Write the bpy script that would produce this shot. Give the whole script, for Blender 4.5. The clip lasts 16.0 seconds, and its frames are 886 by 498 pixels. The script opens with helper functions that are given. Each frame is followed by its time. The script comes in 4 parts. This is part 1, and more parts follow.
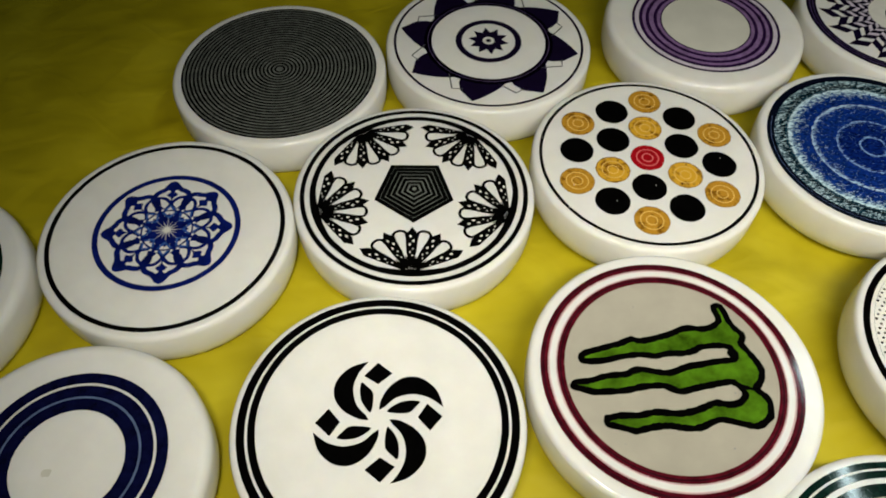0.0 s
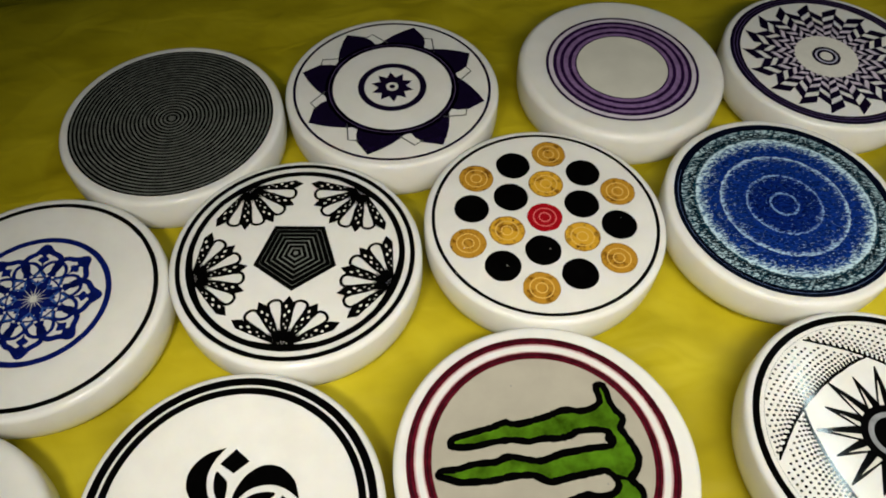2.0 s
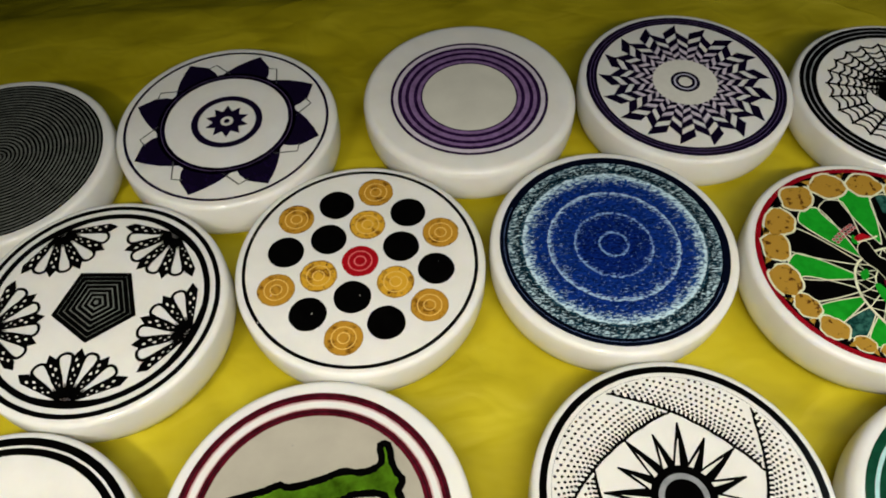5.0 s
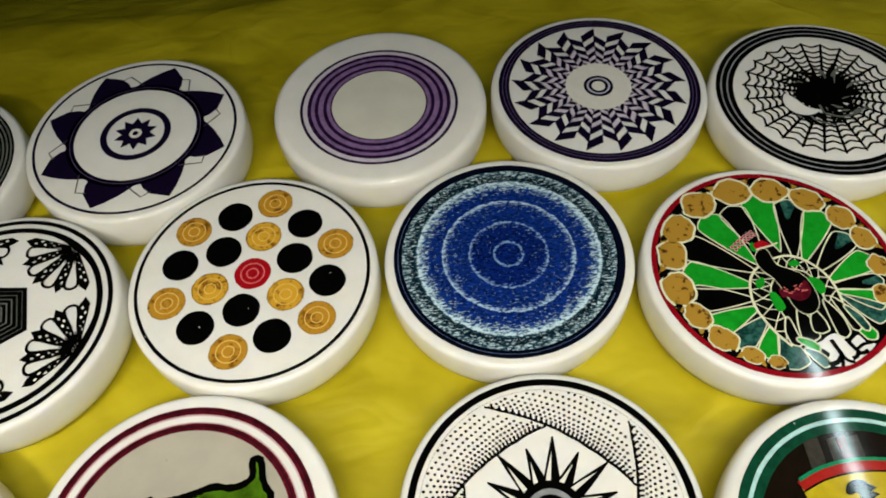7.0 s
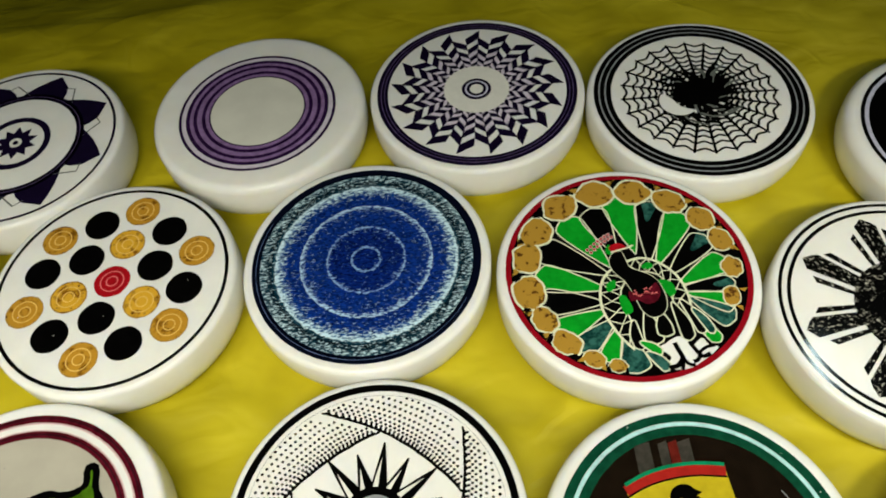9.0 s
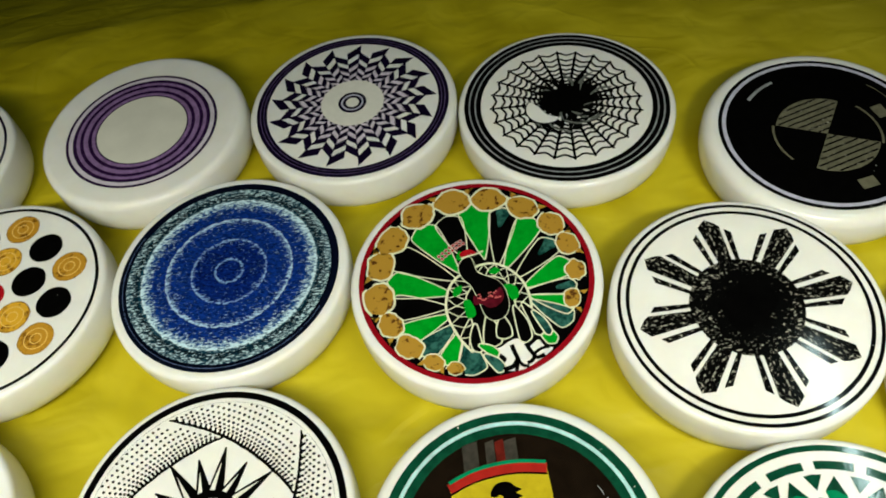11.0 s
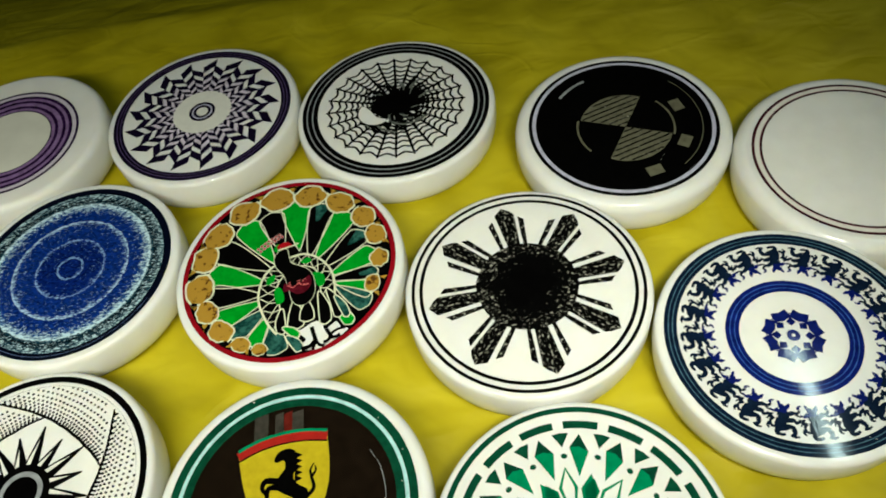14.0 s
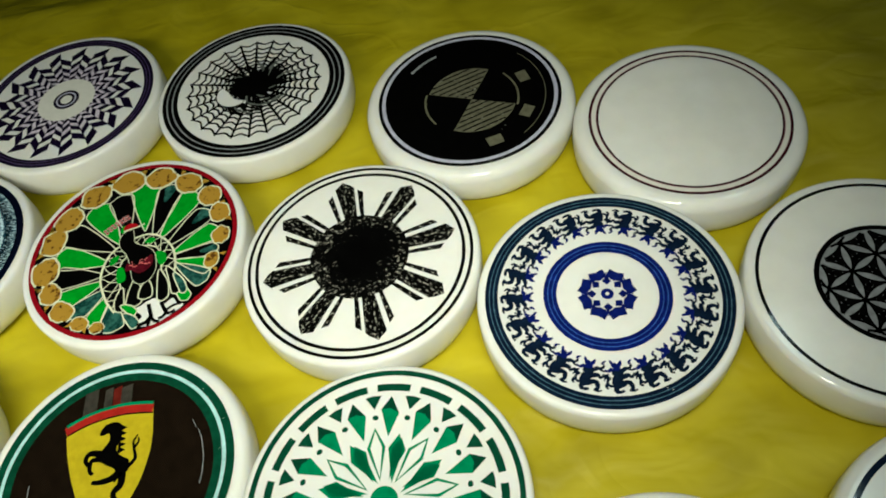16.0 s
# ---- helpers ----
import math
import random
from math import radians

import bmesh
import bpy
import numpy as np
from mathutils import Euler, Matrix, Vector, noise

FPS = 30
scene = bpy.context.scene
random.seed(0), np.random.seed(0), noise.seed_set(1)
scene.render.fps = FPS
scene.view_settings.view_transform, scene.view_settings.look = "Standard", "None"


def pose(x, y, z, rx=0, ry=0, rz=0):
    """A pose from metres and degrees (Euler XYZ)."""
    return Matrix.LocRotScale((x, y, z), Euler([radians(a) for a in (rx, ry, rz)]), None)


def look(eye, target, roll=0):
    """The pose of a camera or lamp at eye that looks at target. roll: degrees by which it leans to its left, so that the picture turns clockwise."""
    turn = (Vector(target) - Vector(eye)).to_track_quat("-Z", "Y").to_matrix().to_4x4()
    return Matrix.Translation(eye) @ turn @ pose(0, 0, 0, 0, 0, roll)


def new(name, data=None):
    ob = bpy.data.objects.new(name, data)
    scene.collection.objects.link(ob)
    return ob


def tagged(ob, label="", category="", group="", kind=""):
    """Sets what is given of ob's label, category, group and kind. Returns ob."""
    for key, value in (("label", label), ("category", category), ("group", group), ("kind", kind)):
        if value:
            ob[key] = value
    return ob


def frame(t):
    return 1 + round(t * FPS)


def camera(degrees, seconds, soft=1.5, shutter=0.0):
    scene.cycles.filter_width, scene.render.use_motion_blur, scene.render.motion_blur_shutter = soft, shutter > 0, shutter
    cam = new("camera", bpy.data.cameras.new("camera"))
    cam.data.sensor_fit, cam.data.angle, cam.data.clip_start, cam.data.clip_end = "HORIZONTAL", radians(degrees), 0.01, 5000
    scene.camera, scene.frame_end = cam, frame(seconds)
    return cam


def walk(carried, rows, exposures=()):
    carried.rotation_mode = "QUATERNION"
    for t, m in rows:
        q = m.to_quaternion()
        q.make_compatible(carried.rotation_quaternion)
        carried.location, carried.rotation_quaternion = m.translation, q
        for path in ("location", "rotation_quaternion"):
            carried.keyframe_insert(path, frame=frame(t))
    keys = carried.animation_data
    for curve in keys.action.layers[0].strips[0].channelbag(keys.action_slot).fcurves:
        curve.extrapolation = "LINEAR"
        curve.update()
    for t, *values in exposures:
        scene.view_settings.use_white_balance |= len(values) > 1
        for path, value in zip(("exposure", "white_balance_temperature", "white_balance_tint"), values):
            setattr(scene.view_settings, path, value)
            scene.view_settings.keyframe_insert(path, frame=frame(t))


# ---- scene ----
cam = camera(61.02, 16.0, 1.85)
PATH = [
    (0, (-4.660, -8.928, 10.841), (-3.859, -1.729, 0.900), 1.43),
    (0.5, (-4.070, -8.567, 10.896), (-3.306, -1.351, 0.900), 1.12),
    (1, (-3.529, -8.279, 10.986), (-2.818, -0.997, 0.900), 0.75),
    (1.5, (-3.021, -7.940, 11.055), (-2.307, -0.737, 0.900), 0.87),
    (2, (-2.534, -7.727, 11.171), (-1.809, -0.525, 0.900), 0.94),
    (2.5, (-1.970, -7.587, 11.245), (-1.299, -0.291, 0.900), 0.53),
    (3, (-1.379, -7.412, 11.279), (-0.839, -0.206, 0.900), -0.30),
    (3.5, (-0.855, -7.318, 11.336), (-0.340, -0.039, 0.900), -0.48),
    (4, (-0.301, -7.232, 11.345), (0.185, 0.024, 0.900), -0.78),
    (4.5, (0.349, -7.112, 11.313), (0.813, 0.071, 0.900), -1.13),
    (7, (3.130, -6.926, 11.345), (3.184, 0.166, 0.900), -4.50),
    (7.5, (3.770, -7.009, 11.385), (3.628, 0.153, 0.900), -5.76),
    (8, (4.467, -7.101, 11.356), (4.268, 0.119, 0.900), -6.32),
    (8.5, (5.122, -7.032, 11.361), (4.959, 0.079, 0.900), -6.34),
    (9, (5.747, -7.035, 11.253), (5.560, 0.011, 0.900), -6.76),
    (9.5, (6.334, -7.087, 11.186), (6.096, -0.088, 0.900), -7.43),
    (10, (6.995, -7.143, 11.218), (6.695, -0.085, 0.900), -8.28),
    (12.5, (10.004, -8.135, 11.647), (9.645, -0.447, 0.900), -9.77),
    (13, (10.419, -8.332, 11.680), (10.087, -0.601, 0.900), -9.86),
    (13.5, (11.014, -8.512, 11.670), (10.614, -0.760, 0.900), -10.56),
    (14, (11.665, -8.701, 11.691), (11.242, -0.884, 0.900), -11.07),
    (14.5, (12.378, -8.921, 11.649), (11.927, -1.165, 0.900), -11.73),
    (15, (13.053, -9.098, 11.576), (12.659, -1.500, 0.900), -11.87),
    (15.5, (13.780, -9.287, 11.510), (13.395, -1.789, 0.900), -12.53),
    (16, (14.338, -9.478, 11.346), (14.012, -2.073, 0.900), -12.62),
]
EXPOSURES = [(0.0, -0.27, 6700, 9), (2.0, -0.30, 6700, 11), (4.0, -0.30, 6700, 12), (8.0, -0.20, 6700, 8), (10.0, -0.16, 6700, 3), (13.0, -0.15, 6700, 0), (16.0, -0.19, 6600, -2)]
walk(cam, [(t, look(Vector(eye) / 100, Vector(target) / 100, roll)) for t, eye, target, roll in PATH], EXPOSURES)

# ---- light ----
world = bpy.data.worlds.new("room")
scene.world = world
world.use_nodes = True
world.node_tree.nodes["Background"].inputs[0].default_value = (0.75, 0.85, 1.0, 1)
world.node_tree.nodes["Background"].inputs[1].default_value = 0.003


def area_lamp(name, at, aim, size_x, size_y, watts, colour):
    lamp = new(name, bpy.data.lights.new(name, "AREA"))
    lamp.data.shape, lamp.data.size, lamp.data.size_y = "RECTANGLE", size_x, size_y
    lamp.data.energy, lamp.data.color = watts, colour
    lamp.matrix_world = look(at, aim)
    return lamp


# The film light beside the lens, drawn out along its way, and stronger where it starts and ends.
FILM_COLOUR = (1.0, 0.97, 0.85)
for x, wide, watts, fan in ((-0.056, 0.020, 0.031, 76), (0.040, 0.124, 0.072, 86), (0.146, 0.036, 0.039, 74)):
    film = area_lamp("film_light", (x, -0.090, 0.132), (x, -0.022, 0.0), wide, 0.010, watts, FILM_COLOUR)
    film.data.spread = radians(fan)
# Cool tube hung over the table, seen mirrored in the glossy tops.
tube = area_lamp("ceiling_tube", (0.587, 0.185, 0.98), (0.587, 0.185, 0.0), 0.015, 0.47, 1.05, (0.72, 0.95, 1.0))
tube.matrix_world = pose(0.587, 0.185, 0.98, 0, 0, 0)

# ---- materials ----


def material(name, colour, rough=0.3, metal=0.0, coat=0.0, spec=0.5):
    m = bpy.data.materials.new(name)
    m.use_nodes = True
    b = m.node_tree.nodes["Principled BSDF"]
    b.inputs["Base Color"].default_value = (*colour, 1)
    b.inputs["Roughness"].default_value = rough
    b.inputs["Metallic"].default_value = metal
    b.inputs["Coat Weight"].default_value = coat
    b.inputs["Specular IOR Level"].default_value = spec
    return m, m.node_tree.nodes, m.node_tree.links, b


def noise_tex(nodes, links, scale, detail=3.0, stretch=(1, 1, 1), rough=0.55):
    co = nodes.new("ShaderNodeTexCoord")
    mp = nodes.new("ShaderNodeMapping")
    mp.inputs["Scale"].default_value = stretch
    nz = nodes.new("ShaderNodeTexNoise")
    nz.inputs["Scale"].default_value, nz.inputs["Detail"].default_value = scale, detail
    nz.inputs["Roughness"].default_value = rough
    links.new(co.outputs["Object"], mp.inputs["Vector"])
    links.new(mp.outputs["Vector"], nz.inputs["Vector"])
    return nz


def ramp(nodes, links, source, stops):
    r = nodes.new("ShaderNodeValToRGB")
    el = r.color_ramp.elements
    el[0].position, el[0].color = stops[0][0], (*stops[0][1], 1)
    el[1].position, el[1].color = stops[-1][0], (*stops[-1][1], 1)
    for p, c in stops[1:-1]:
        el.new(p).color = (*c, 1)
    links.new(source, r.inputs["Fac"])
    return r


def bump(nodes, links, b, source, strength, distance):
    n = nodes.new("ShaderNodeBump")
    n.inputs["Strength"].default_value, n.inputs["Distance"].default_value = strength, distance
    links.new(source, n.inputs["Height"])
    links.new(n.outputs["Normal"], b.inputs["Normal"])


def acrylic():
    """Milky moulded acrylic with faint clouding and hairline scuffs."""
    m, nodes, links, b = material("white_acrylic", (0.8, 0.79, 0.74), 0.16, spec=0.45)
    nz = noise_tex(nodes, links, 180, 4)
    c = ramp(nodes, links, nz.outputs["Fac"], ((0.3, (0.79, 0.785, 0.75)), (0.7, (0.85, 0.845, 0.815))))
    links.new(c.outputs["Color"], b.inputs["Base Color"])
    fine = noise_tex(nodes, links, 900, 5, (1, 0.25, 1))
    rr = ramp(nodes, links, fine.outputs["Fac"], ((0.35, (0.10,) * 3), (0.75, (0.20,) * 3)))
    links.new(rr.outputs["Color"], b.inputs["Roughness"])
    b.inputs["Subsurface Weight"].default_value = 0.35
    b.inputs["Subsurface Radius"].default_value = (1.0, 0.85, 0.55)
    b.inputs["Subsurface Scale"].default_value = 0.0035
    return m


def ink(name, colour, spread=0.35, rough=0.05, scale=700):
    """Printed ink: slightly mottled, under a glossy coat."""
    m, nodes, links, b = material(name, colour, rough, spec=0.3)
    nz = noise_tex(nodes, links, scale, 5)
    lo, hi = [tuple(v * k for v in colour) for k in (1 - spread, 1 + spread)]
    c = ramp(nodes, links, nz.outputs["Fac"], ((0.32, lo), (0.68, hi)))
    links.new(c.outputs["Color"], b.inputs["Base Color"])
    lines = noise_tex(nodes, links, 3500, 2, (0.2, 1, 1))
    bump(nodes, links, b, lines.outputs["Fac"], 0.12, 0.00002)
    return m


def speckled(name, dark, light, low, high, scale=1500, stretch=(1, 1, 1)):
    m, nodes, links, b = material(name, dark, 0.07, spec=0.3)
    nz = noise_tex(nodes, links, scale, 3, stretch)
    c = ramp(nodes, links, nz.outputs["Fac"], ((low, dark), (high, light)))
    links.new(c.outputs["Color"], b.inputs["Base Color"])
    return m


def denim_print():
    """Blue print of brushed dashes gathered in pale rings round the middle."""
    m, nodes, links, b = material("denim_ring_print", (0.02, 0.06, 0.3), 0.09, spec=0.3)
    co = nodes.new("ShaderNodeTexCoord")
    ln = nodes.new("ShaderNodeVectorMath")
    ln.operation = "LENGTH"
    warp = noise_tex(nodes, links, 900, 2)
    sc = nodes.new("ShaderNodeMath")
    sc.operation = "MULTIPLY_ADD"
    sc.inputs[1].default_value = 50.0
    ad = nodes.new("ShaderNodeMath")
    ad.operation = "MULTIPLY_ADD"
    ad.inputs[1].default_value, ad.inputs[2].default_value = 0.024, -0.012
    flat = nodes.new("ShaderNodeVectorMath")
    flat.operation = "MULTIPLY"
    flat.inputs[1].default_value = (1, 1, 0)
    links.new(co.outputs["Object"], flat.inputs[0])
    links.new(flat.outputs["Vector"], ln.inputs[0])
    links.new(warp.outputs["Fac"], ad.inputs[0])
    links.new(ln.outputs["Value"], sc.inputs[0])
    links.new(ad.outputs[0], sc.inputs[2])
    navy, blue, steel, teal, dark = (0.002, 0.012, 0.11), (0.003, 0.020, 0.15), (0.006, 0.05, 0.19), (0.008, 0.045, 0.075), (0.002, 0.008, 0.015)
    base = ramp(nodes, links, sc.outputs[0], ((0.0, navy), (0.30, navy), (0.34, blue), (0.66, blue), (0.73, steel), (0.77, teal), (0.80, dark), (0.92, teal)))
    k, w = (0.0,) * 3, (1.0,) * 3
    # How thickly the pale dashes lie: each ring gathers outwards and breaks off sharply.
    dense = ((0.0, 0.31), (0.102, 0.32), (0.112, 0.53), (0.126, 0.53), (0.136, 0.30), (0.27, 0.32), (0.312, 0.42), (0.328, 0.57), (0.342, 0.31), (0.42, 0.32), (0.50, 0.36), (0.535, 0.48), (0.552, 0.60), (0.566, 0.31), (0.64, 0.34), (0.70, 0.44), (0.738, 0.52), (0.762, 0.61), (0.778, 0.36), (0.84, 0.43), (0.90, 0.48))
    rings = ramp(nodes, links, sc.outputs[0], [(at, (v,) * 3) for at, v in dense])
    dash = noise_tex(nodes, links, 3700, 2, (0.42, 1.25, 1), 0.65)
    sm = nodes.new("ShaderNodeMath")
    sm.operation = "ADD"
    links.new(rings.outputs["Color"], sm.inputs[0])
    links.new(dash.outputs["Fac"], sm.inputs[1])
    scale2 = nodes.new("ShaderNodeMath")
    scale2.operation = "MULTIPLY"
    scale2.inputs[1].default_value = 0.92
    links.new(sm.outputs[0], scale2.inputs[0])
    cut = ramp(nodes, links, scale2.outputs[0], ((0.87, k), (0.99, w)))
    fleck = noise_tex(nodes, links, 3600, 2, (0.42, 1.25, 1), 0.65)
    tone = ramp(nodes, links, fleck.outputs["Fac"], ((0.36, (0.35,) * 3), (0.64, (1.7,) * 3)))
    deep = nodes.new("ShaderNodeMix")
    deep.data_type, deep.blend_type = "RGBA", "MULTIPLY"
    deep.inputs[0].default_value = 1.0
    links.new(base.outputs["Color"], deep.inputs[6])
    links.new(tone.outputs["Color"], deep.inputs[7])
    mix = nodes.new("ShaderNodeMix")
    mix.data_type = "RGBA"
    links.new(cut.outputs["Color"], mix.inputs[0])
    links.new(deep.outputs[2], mix.inputs[6])
    pale = ramp(nodes, links, sc.outputs[0], ((0.0, (0.16, 0.30, 0.60)), (0.35, (0.24, 0.40, 0.68)), (0.56, (0.38, 0.57, 0.77)), (0.76, (0.55, 0.74, 0.83))))
    links.new(pale.outputs["Color"], mix.inputs[7])
    links.new(mix.outputs[2], b.inputs["Base Color"])
    return m


def cloth():
    """Thin yellow plastic sheet with soft embossed swirls."""
    m, nodes, links, b = material("yellow_sheet", (0.5, 0.4, 0.02), 0.5, spec=0.3)
    big = noise_tex(nodes, links, 75, 2, (0.9, 1.25, 1), 0.4)
    big.inputs["Distortion"].default_value = 0.5
    c = ramp(nodes, links, big.outputs["Fac"], ((0.28, (0.34, 0.28, 0.005)), (0.5, (0.435, 0.36, 0.009)), (0.72, (0.51, 0.43, 0.016))))
    links.new(c.outputs["Color"], b.inputs["Base Color"])
    mid = noise_tex(nodes, links, 95, 2, (0.9, 1.3, 1), 0.4)
    mid.inputs["Distortion"].default_value = 0.5
    fold = noise_tex(nodes, links, 42, 2, (1, 1.1, 1), 0.5)
    fold.inputs["Distortion"].default_value = 0.7
    ridge = ramp(nodes, links, fold.outputs["Fac"], ((0.44, (0.0,) * 3), (0.495, (0.08,) * 3), (0.505, (0.08,) * 3), (0.56, (0.0,) * 3)))
    both = nodes.new("ShaderNodeMath")
    both.operation = "ADD"
    links.new(mid.outputs["Fac"], both.inputs[0])
    links.new(ridge.outputs["Color"], both.inputs[1])
    bump(nodes, links, b, both.outputs[0], 0.85, 0.0013)
    return m


def plaster(name, colour):
    m, nodes, links, b = material(name, colour, 0.8)
    nz = noise_tex(nodes, links, 9, 5)
    c = ramp(nodes, links, nz.outputs["Fac"], ((0.3, tuple(v * 0.9 for v in colour)), (0.7, tuple(v * 1.08 for v in colour))))
    links.new(c.outputs["Color"], b.inputs["Base Color"])
    return m


WHITE = acrylic()
BLACK = ink("black_ink", (0.0012, 0.0012, 0.0012))
GREY_BLACK = speckled("worn_black_ink", (0.0015, 0.0015, 0.0015), (0.36, 0.35, 0.30), 0.575, 0.69, 2100, (0.8, 1.3, 1))
DENSE_BLACK = speckled("dense_black_ink", (0.0015, 0.0015, 0.0015), (0.26, 0.25, 0.21), 0.66, 0.75, 2100, (0.8, 1.3, 1))
SLATE = ink("slate_ink", (0.12, 0.13, 0.12), 0.3)
GREY = ink("grey_ink", (0.24, 0.25, 0.27), 0.2)
SILVER = ink("silver_ink", (0.46, 0.46, 0.58), 0.15)
PALE = ink("pale_ink", (0.72, 0.71, 0.66), 0.04)
BONE = ink("bone_ink", (0.66, 0.65, 0.58), 0.05, scale=150)
PAPER = ink("greige_ink", (0.39, 0.365, 0.305), 0.08, scale=120)
DUSK = ink("dusk_ink", (0.085, 0.06, 0.13), 0.2)
INDIGO = ink("indigo_ink", (0.006, 0.003, 0.018))
VIOLET = ink("violet_ink", (0.22, 0.13, 0.29), 0.25)
LILAC = ink("lilac_ink", (0.60, 0.54, 0.64), 0.08)
PLUM = ink("plum_ink", (0.022, 0.008, 0.040))
NAVY = ink("navy_ink", (0.003, 0.004, 0.028))
STEEL = ink("steel_blue_ink", (0.10, 0.14, 0.26), 0.2)
COBALT = ink("cobalt_ink", (0.004, 0.010, 0.115))
ROYAL = ink("royal_blue_ink", (0.035, 0.10, 0.36))
MIDNIGHT = ink("midnight_ink", (0.004, 0.010, 0.026))
TEAL = ink("teal_ink", (0.16, 0.30, 0.38), 0.25)
DEEP_TEAL = ink("deep_teal_ink", (0.07, 0.15, 0.21), 0.3)
INK_BLUE = ink("blue_black_ink", (0.0015, 0.003, 0.011))
AQUA = ink("aqua_ink", (0.40, 0.66, 0.68), 0.15)
MAROON = ink("maroon_ink", (0.08, 0.005, 0.012), 0.45)
PINK = ink("pink_ink", (0.60, 0.42, 0.42), 0.1)
WINE = ink("wine_ink", (0.032, 0.005, 0.009))
RED = ink("red_ink", (0.34, 0.006, 0.012), 0.15)
CRIMSON = ink("crimson_ink", (0.23, 0.004, 0.010), 0.15)
ROSE = ink("rose_ink", (0.72, 0.16, 0.16), 0.15)
GOLD = speckled("ochre_ink", (0.17, 0.07, 0.008), (0.48, 0.24, 0.025), 0.33, 0.47, 600)
HONEY = speckled("honey_ink", (0.22, 0.09, 0.010), (0.64, 0.35, 0.03), 0.32, 0.46, 600)
SAND = ink("sand_ink", (0.72, 0.46, 0.11), 0.12)
AMBER = speckled("amber_ink", (0.09, 0.035, 0.008), (0.38, 0.215, 0.03), 0.36, 0.43, 900)
LEAF = ink("leaf_green_ink", (0.005, 0.27, 0.016), 0.15)
PINE = speckled("pine_ink", (0.004, 0.03, 0.026), (0.03, 0.12, 0.10), 0.4, 0.62, 900)
JADE = ink("jade_ink", (0.004, 0.20, 0.085), 0.2)
FOREST = ink("forest_ink", (0.004, 0.050, 0.026), 0.3)
DARK_GREEN = ink("dark_green_ink", (0.002, 0.014, 0.010))
MOSS = ink("moss_ink", (0.052, 0.128, 0.006), 0.6, scale=300)
OLIVE = ink("olive_grey_ink", (0.115, 0.11, 0.075), 0.25)
YELLOW = ink("yellow_ink", (0.46, 0.36, 0.016), 0.1)
SCARLET = ink("scarlet_ink", (0.33, 0.016, 0.012), 0.1)
CREAM = ink("cream_ink", (0.66, 0.68, 0.50), 0.08)
DIM = ink("dim_grey_ink", (0.040, 0.036, 0.030), 0.3)
DIM_RED = ink("dim_red_ink", (0.09, 0.010, 0.007), 0.3)
UMBER = ink("umber_ink", (0.008, 0.005, 0.003), 0.3)
DENIM = denim_print()
SHEET = cloth()

# ---- structure ----


def mesh_part(name, verts, faces, mat, parent=None, label="", smooth=False):
    me = bpy.data.meshes.new(name)
    me.from_pydata(verts, [], faces)
    me.materials.append(mat)
    if smooth:
        me.polygons.foreach_set("use_smooth", [True] * len(me.polygons))
    me.update()
    ob = new(name, me)
    ob.parent = parent
    return tagged(ob, label)


def box(name, x0, x1, y0, y1, z0, z1, mat):
    v = [(x, y, z) for z in (z0, z1) for y in (y0, y1) for x in (x0, x1)]
    f = [(0, 2, 3, 1), (4, 5, 7, 6), (0, 1, 5, 4), (2, 6, 7, 3), (0, 4, 6, 2), (1, 3, 7, 5)]
    return tagged(mesh_part(name, v, f, mat), kind="structure")


def build_sheet():
    """The sheet lies flat, with shallow hollows, and bends down over the far edge of the table."""
    verts, faces = [], []
    xs = np.concatenate([np.linspace(-0.7, -0.2, 12), np.linspace(-0.19, 0.29, 170), np.linspace(0.3, 0.8, 12)])
    ys = np.concatenate([np.linspace(-0.5, -0.125, 10), np.linspace(-0.12, 0.11, 110), np.linspace(0.12, 0.45, 16)])
    for y in ys:
        for x in xs:
            edge = 0.0825 + 0.045 * (x - 0.02) + 0.0012 * math.sin(x * 60)
            over = max(0.0, y - edge)
            drop = over * 0.33 * min(1.0, over / 0.006)
            n = noise.fractal(Vector((x * 34, y * 46, 3.1)), 1.0, 2.0, 3)
            m = noise.noise(Vector((x * 11, y * 13, 8.0)))
            verts.append((x, y, -0.0003 - 0.00012 * abs(n) - 0.0002 * m * m - drop + (0.0003 * n if over > 0.004 else 0)))
    w = len(xs)
    for j in range(len(ys) - 1):
        for i in range(w - 1):
            faces.append((j * w + i, j * w + i + 1, (j + 1) * w + i + 1, (j + 1) * w + i))
    ob = mesh_part("ground", verts, faces, SHEET, None, "thin yellow plastic sheet with soft creases covering a table", True)
    return tagged(ob, category="table cover", kind="structure")


build_sheet()
WALL, DARK_FLOOR = plaster("dim_plaster", (0.16, 0.15, 0.13)), plaster("floor_cement", (0.18, 0.17, 0.16))
box("table_block", -0.7, 0.8, -0.5, 0.078, -0.75, -0.0035, WALL)
box("floor", -2.1, 2.6, -2.1, 2.6, -0.85, -0.75, DARK_FLOOR)
box("ceiling", -2.1, 2.6, -2.1, 2.6, 2.05, 2.15, WALL)
box("wall_west", -2.1, -2.0, -2.1, 2.6, -0.75, 2.05, WALL)
box("wall_east", 2.5, 2.6, -2.1, 2.6, -0.75, 2.05, WALL)
box("wall_south", -2.0, 2.5, -2.1, -2.0, -0.75, 2.05, WALL)
box("wall_north", -2.0, 2.5, 2.5, 2.6, -0.75, 2.05, WALL)

# ---- shapes of the prints, in centimetres ----
rng = random.Random(7)


def polar(r, a, c=(0, 0)):
    return (c[0] + r * math.cos(radians(a)), c[1] + r * math.sin(radians(a)))


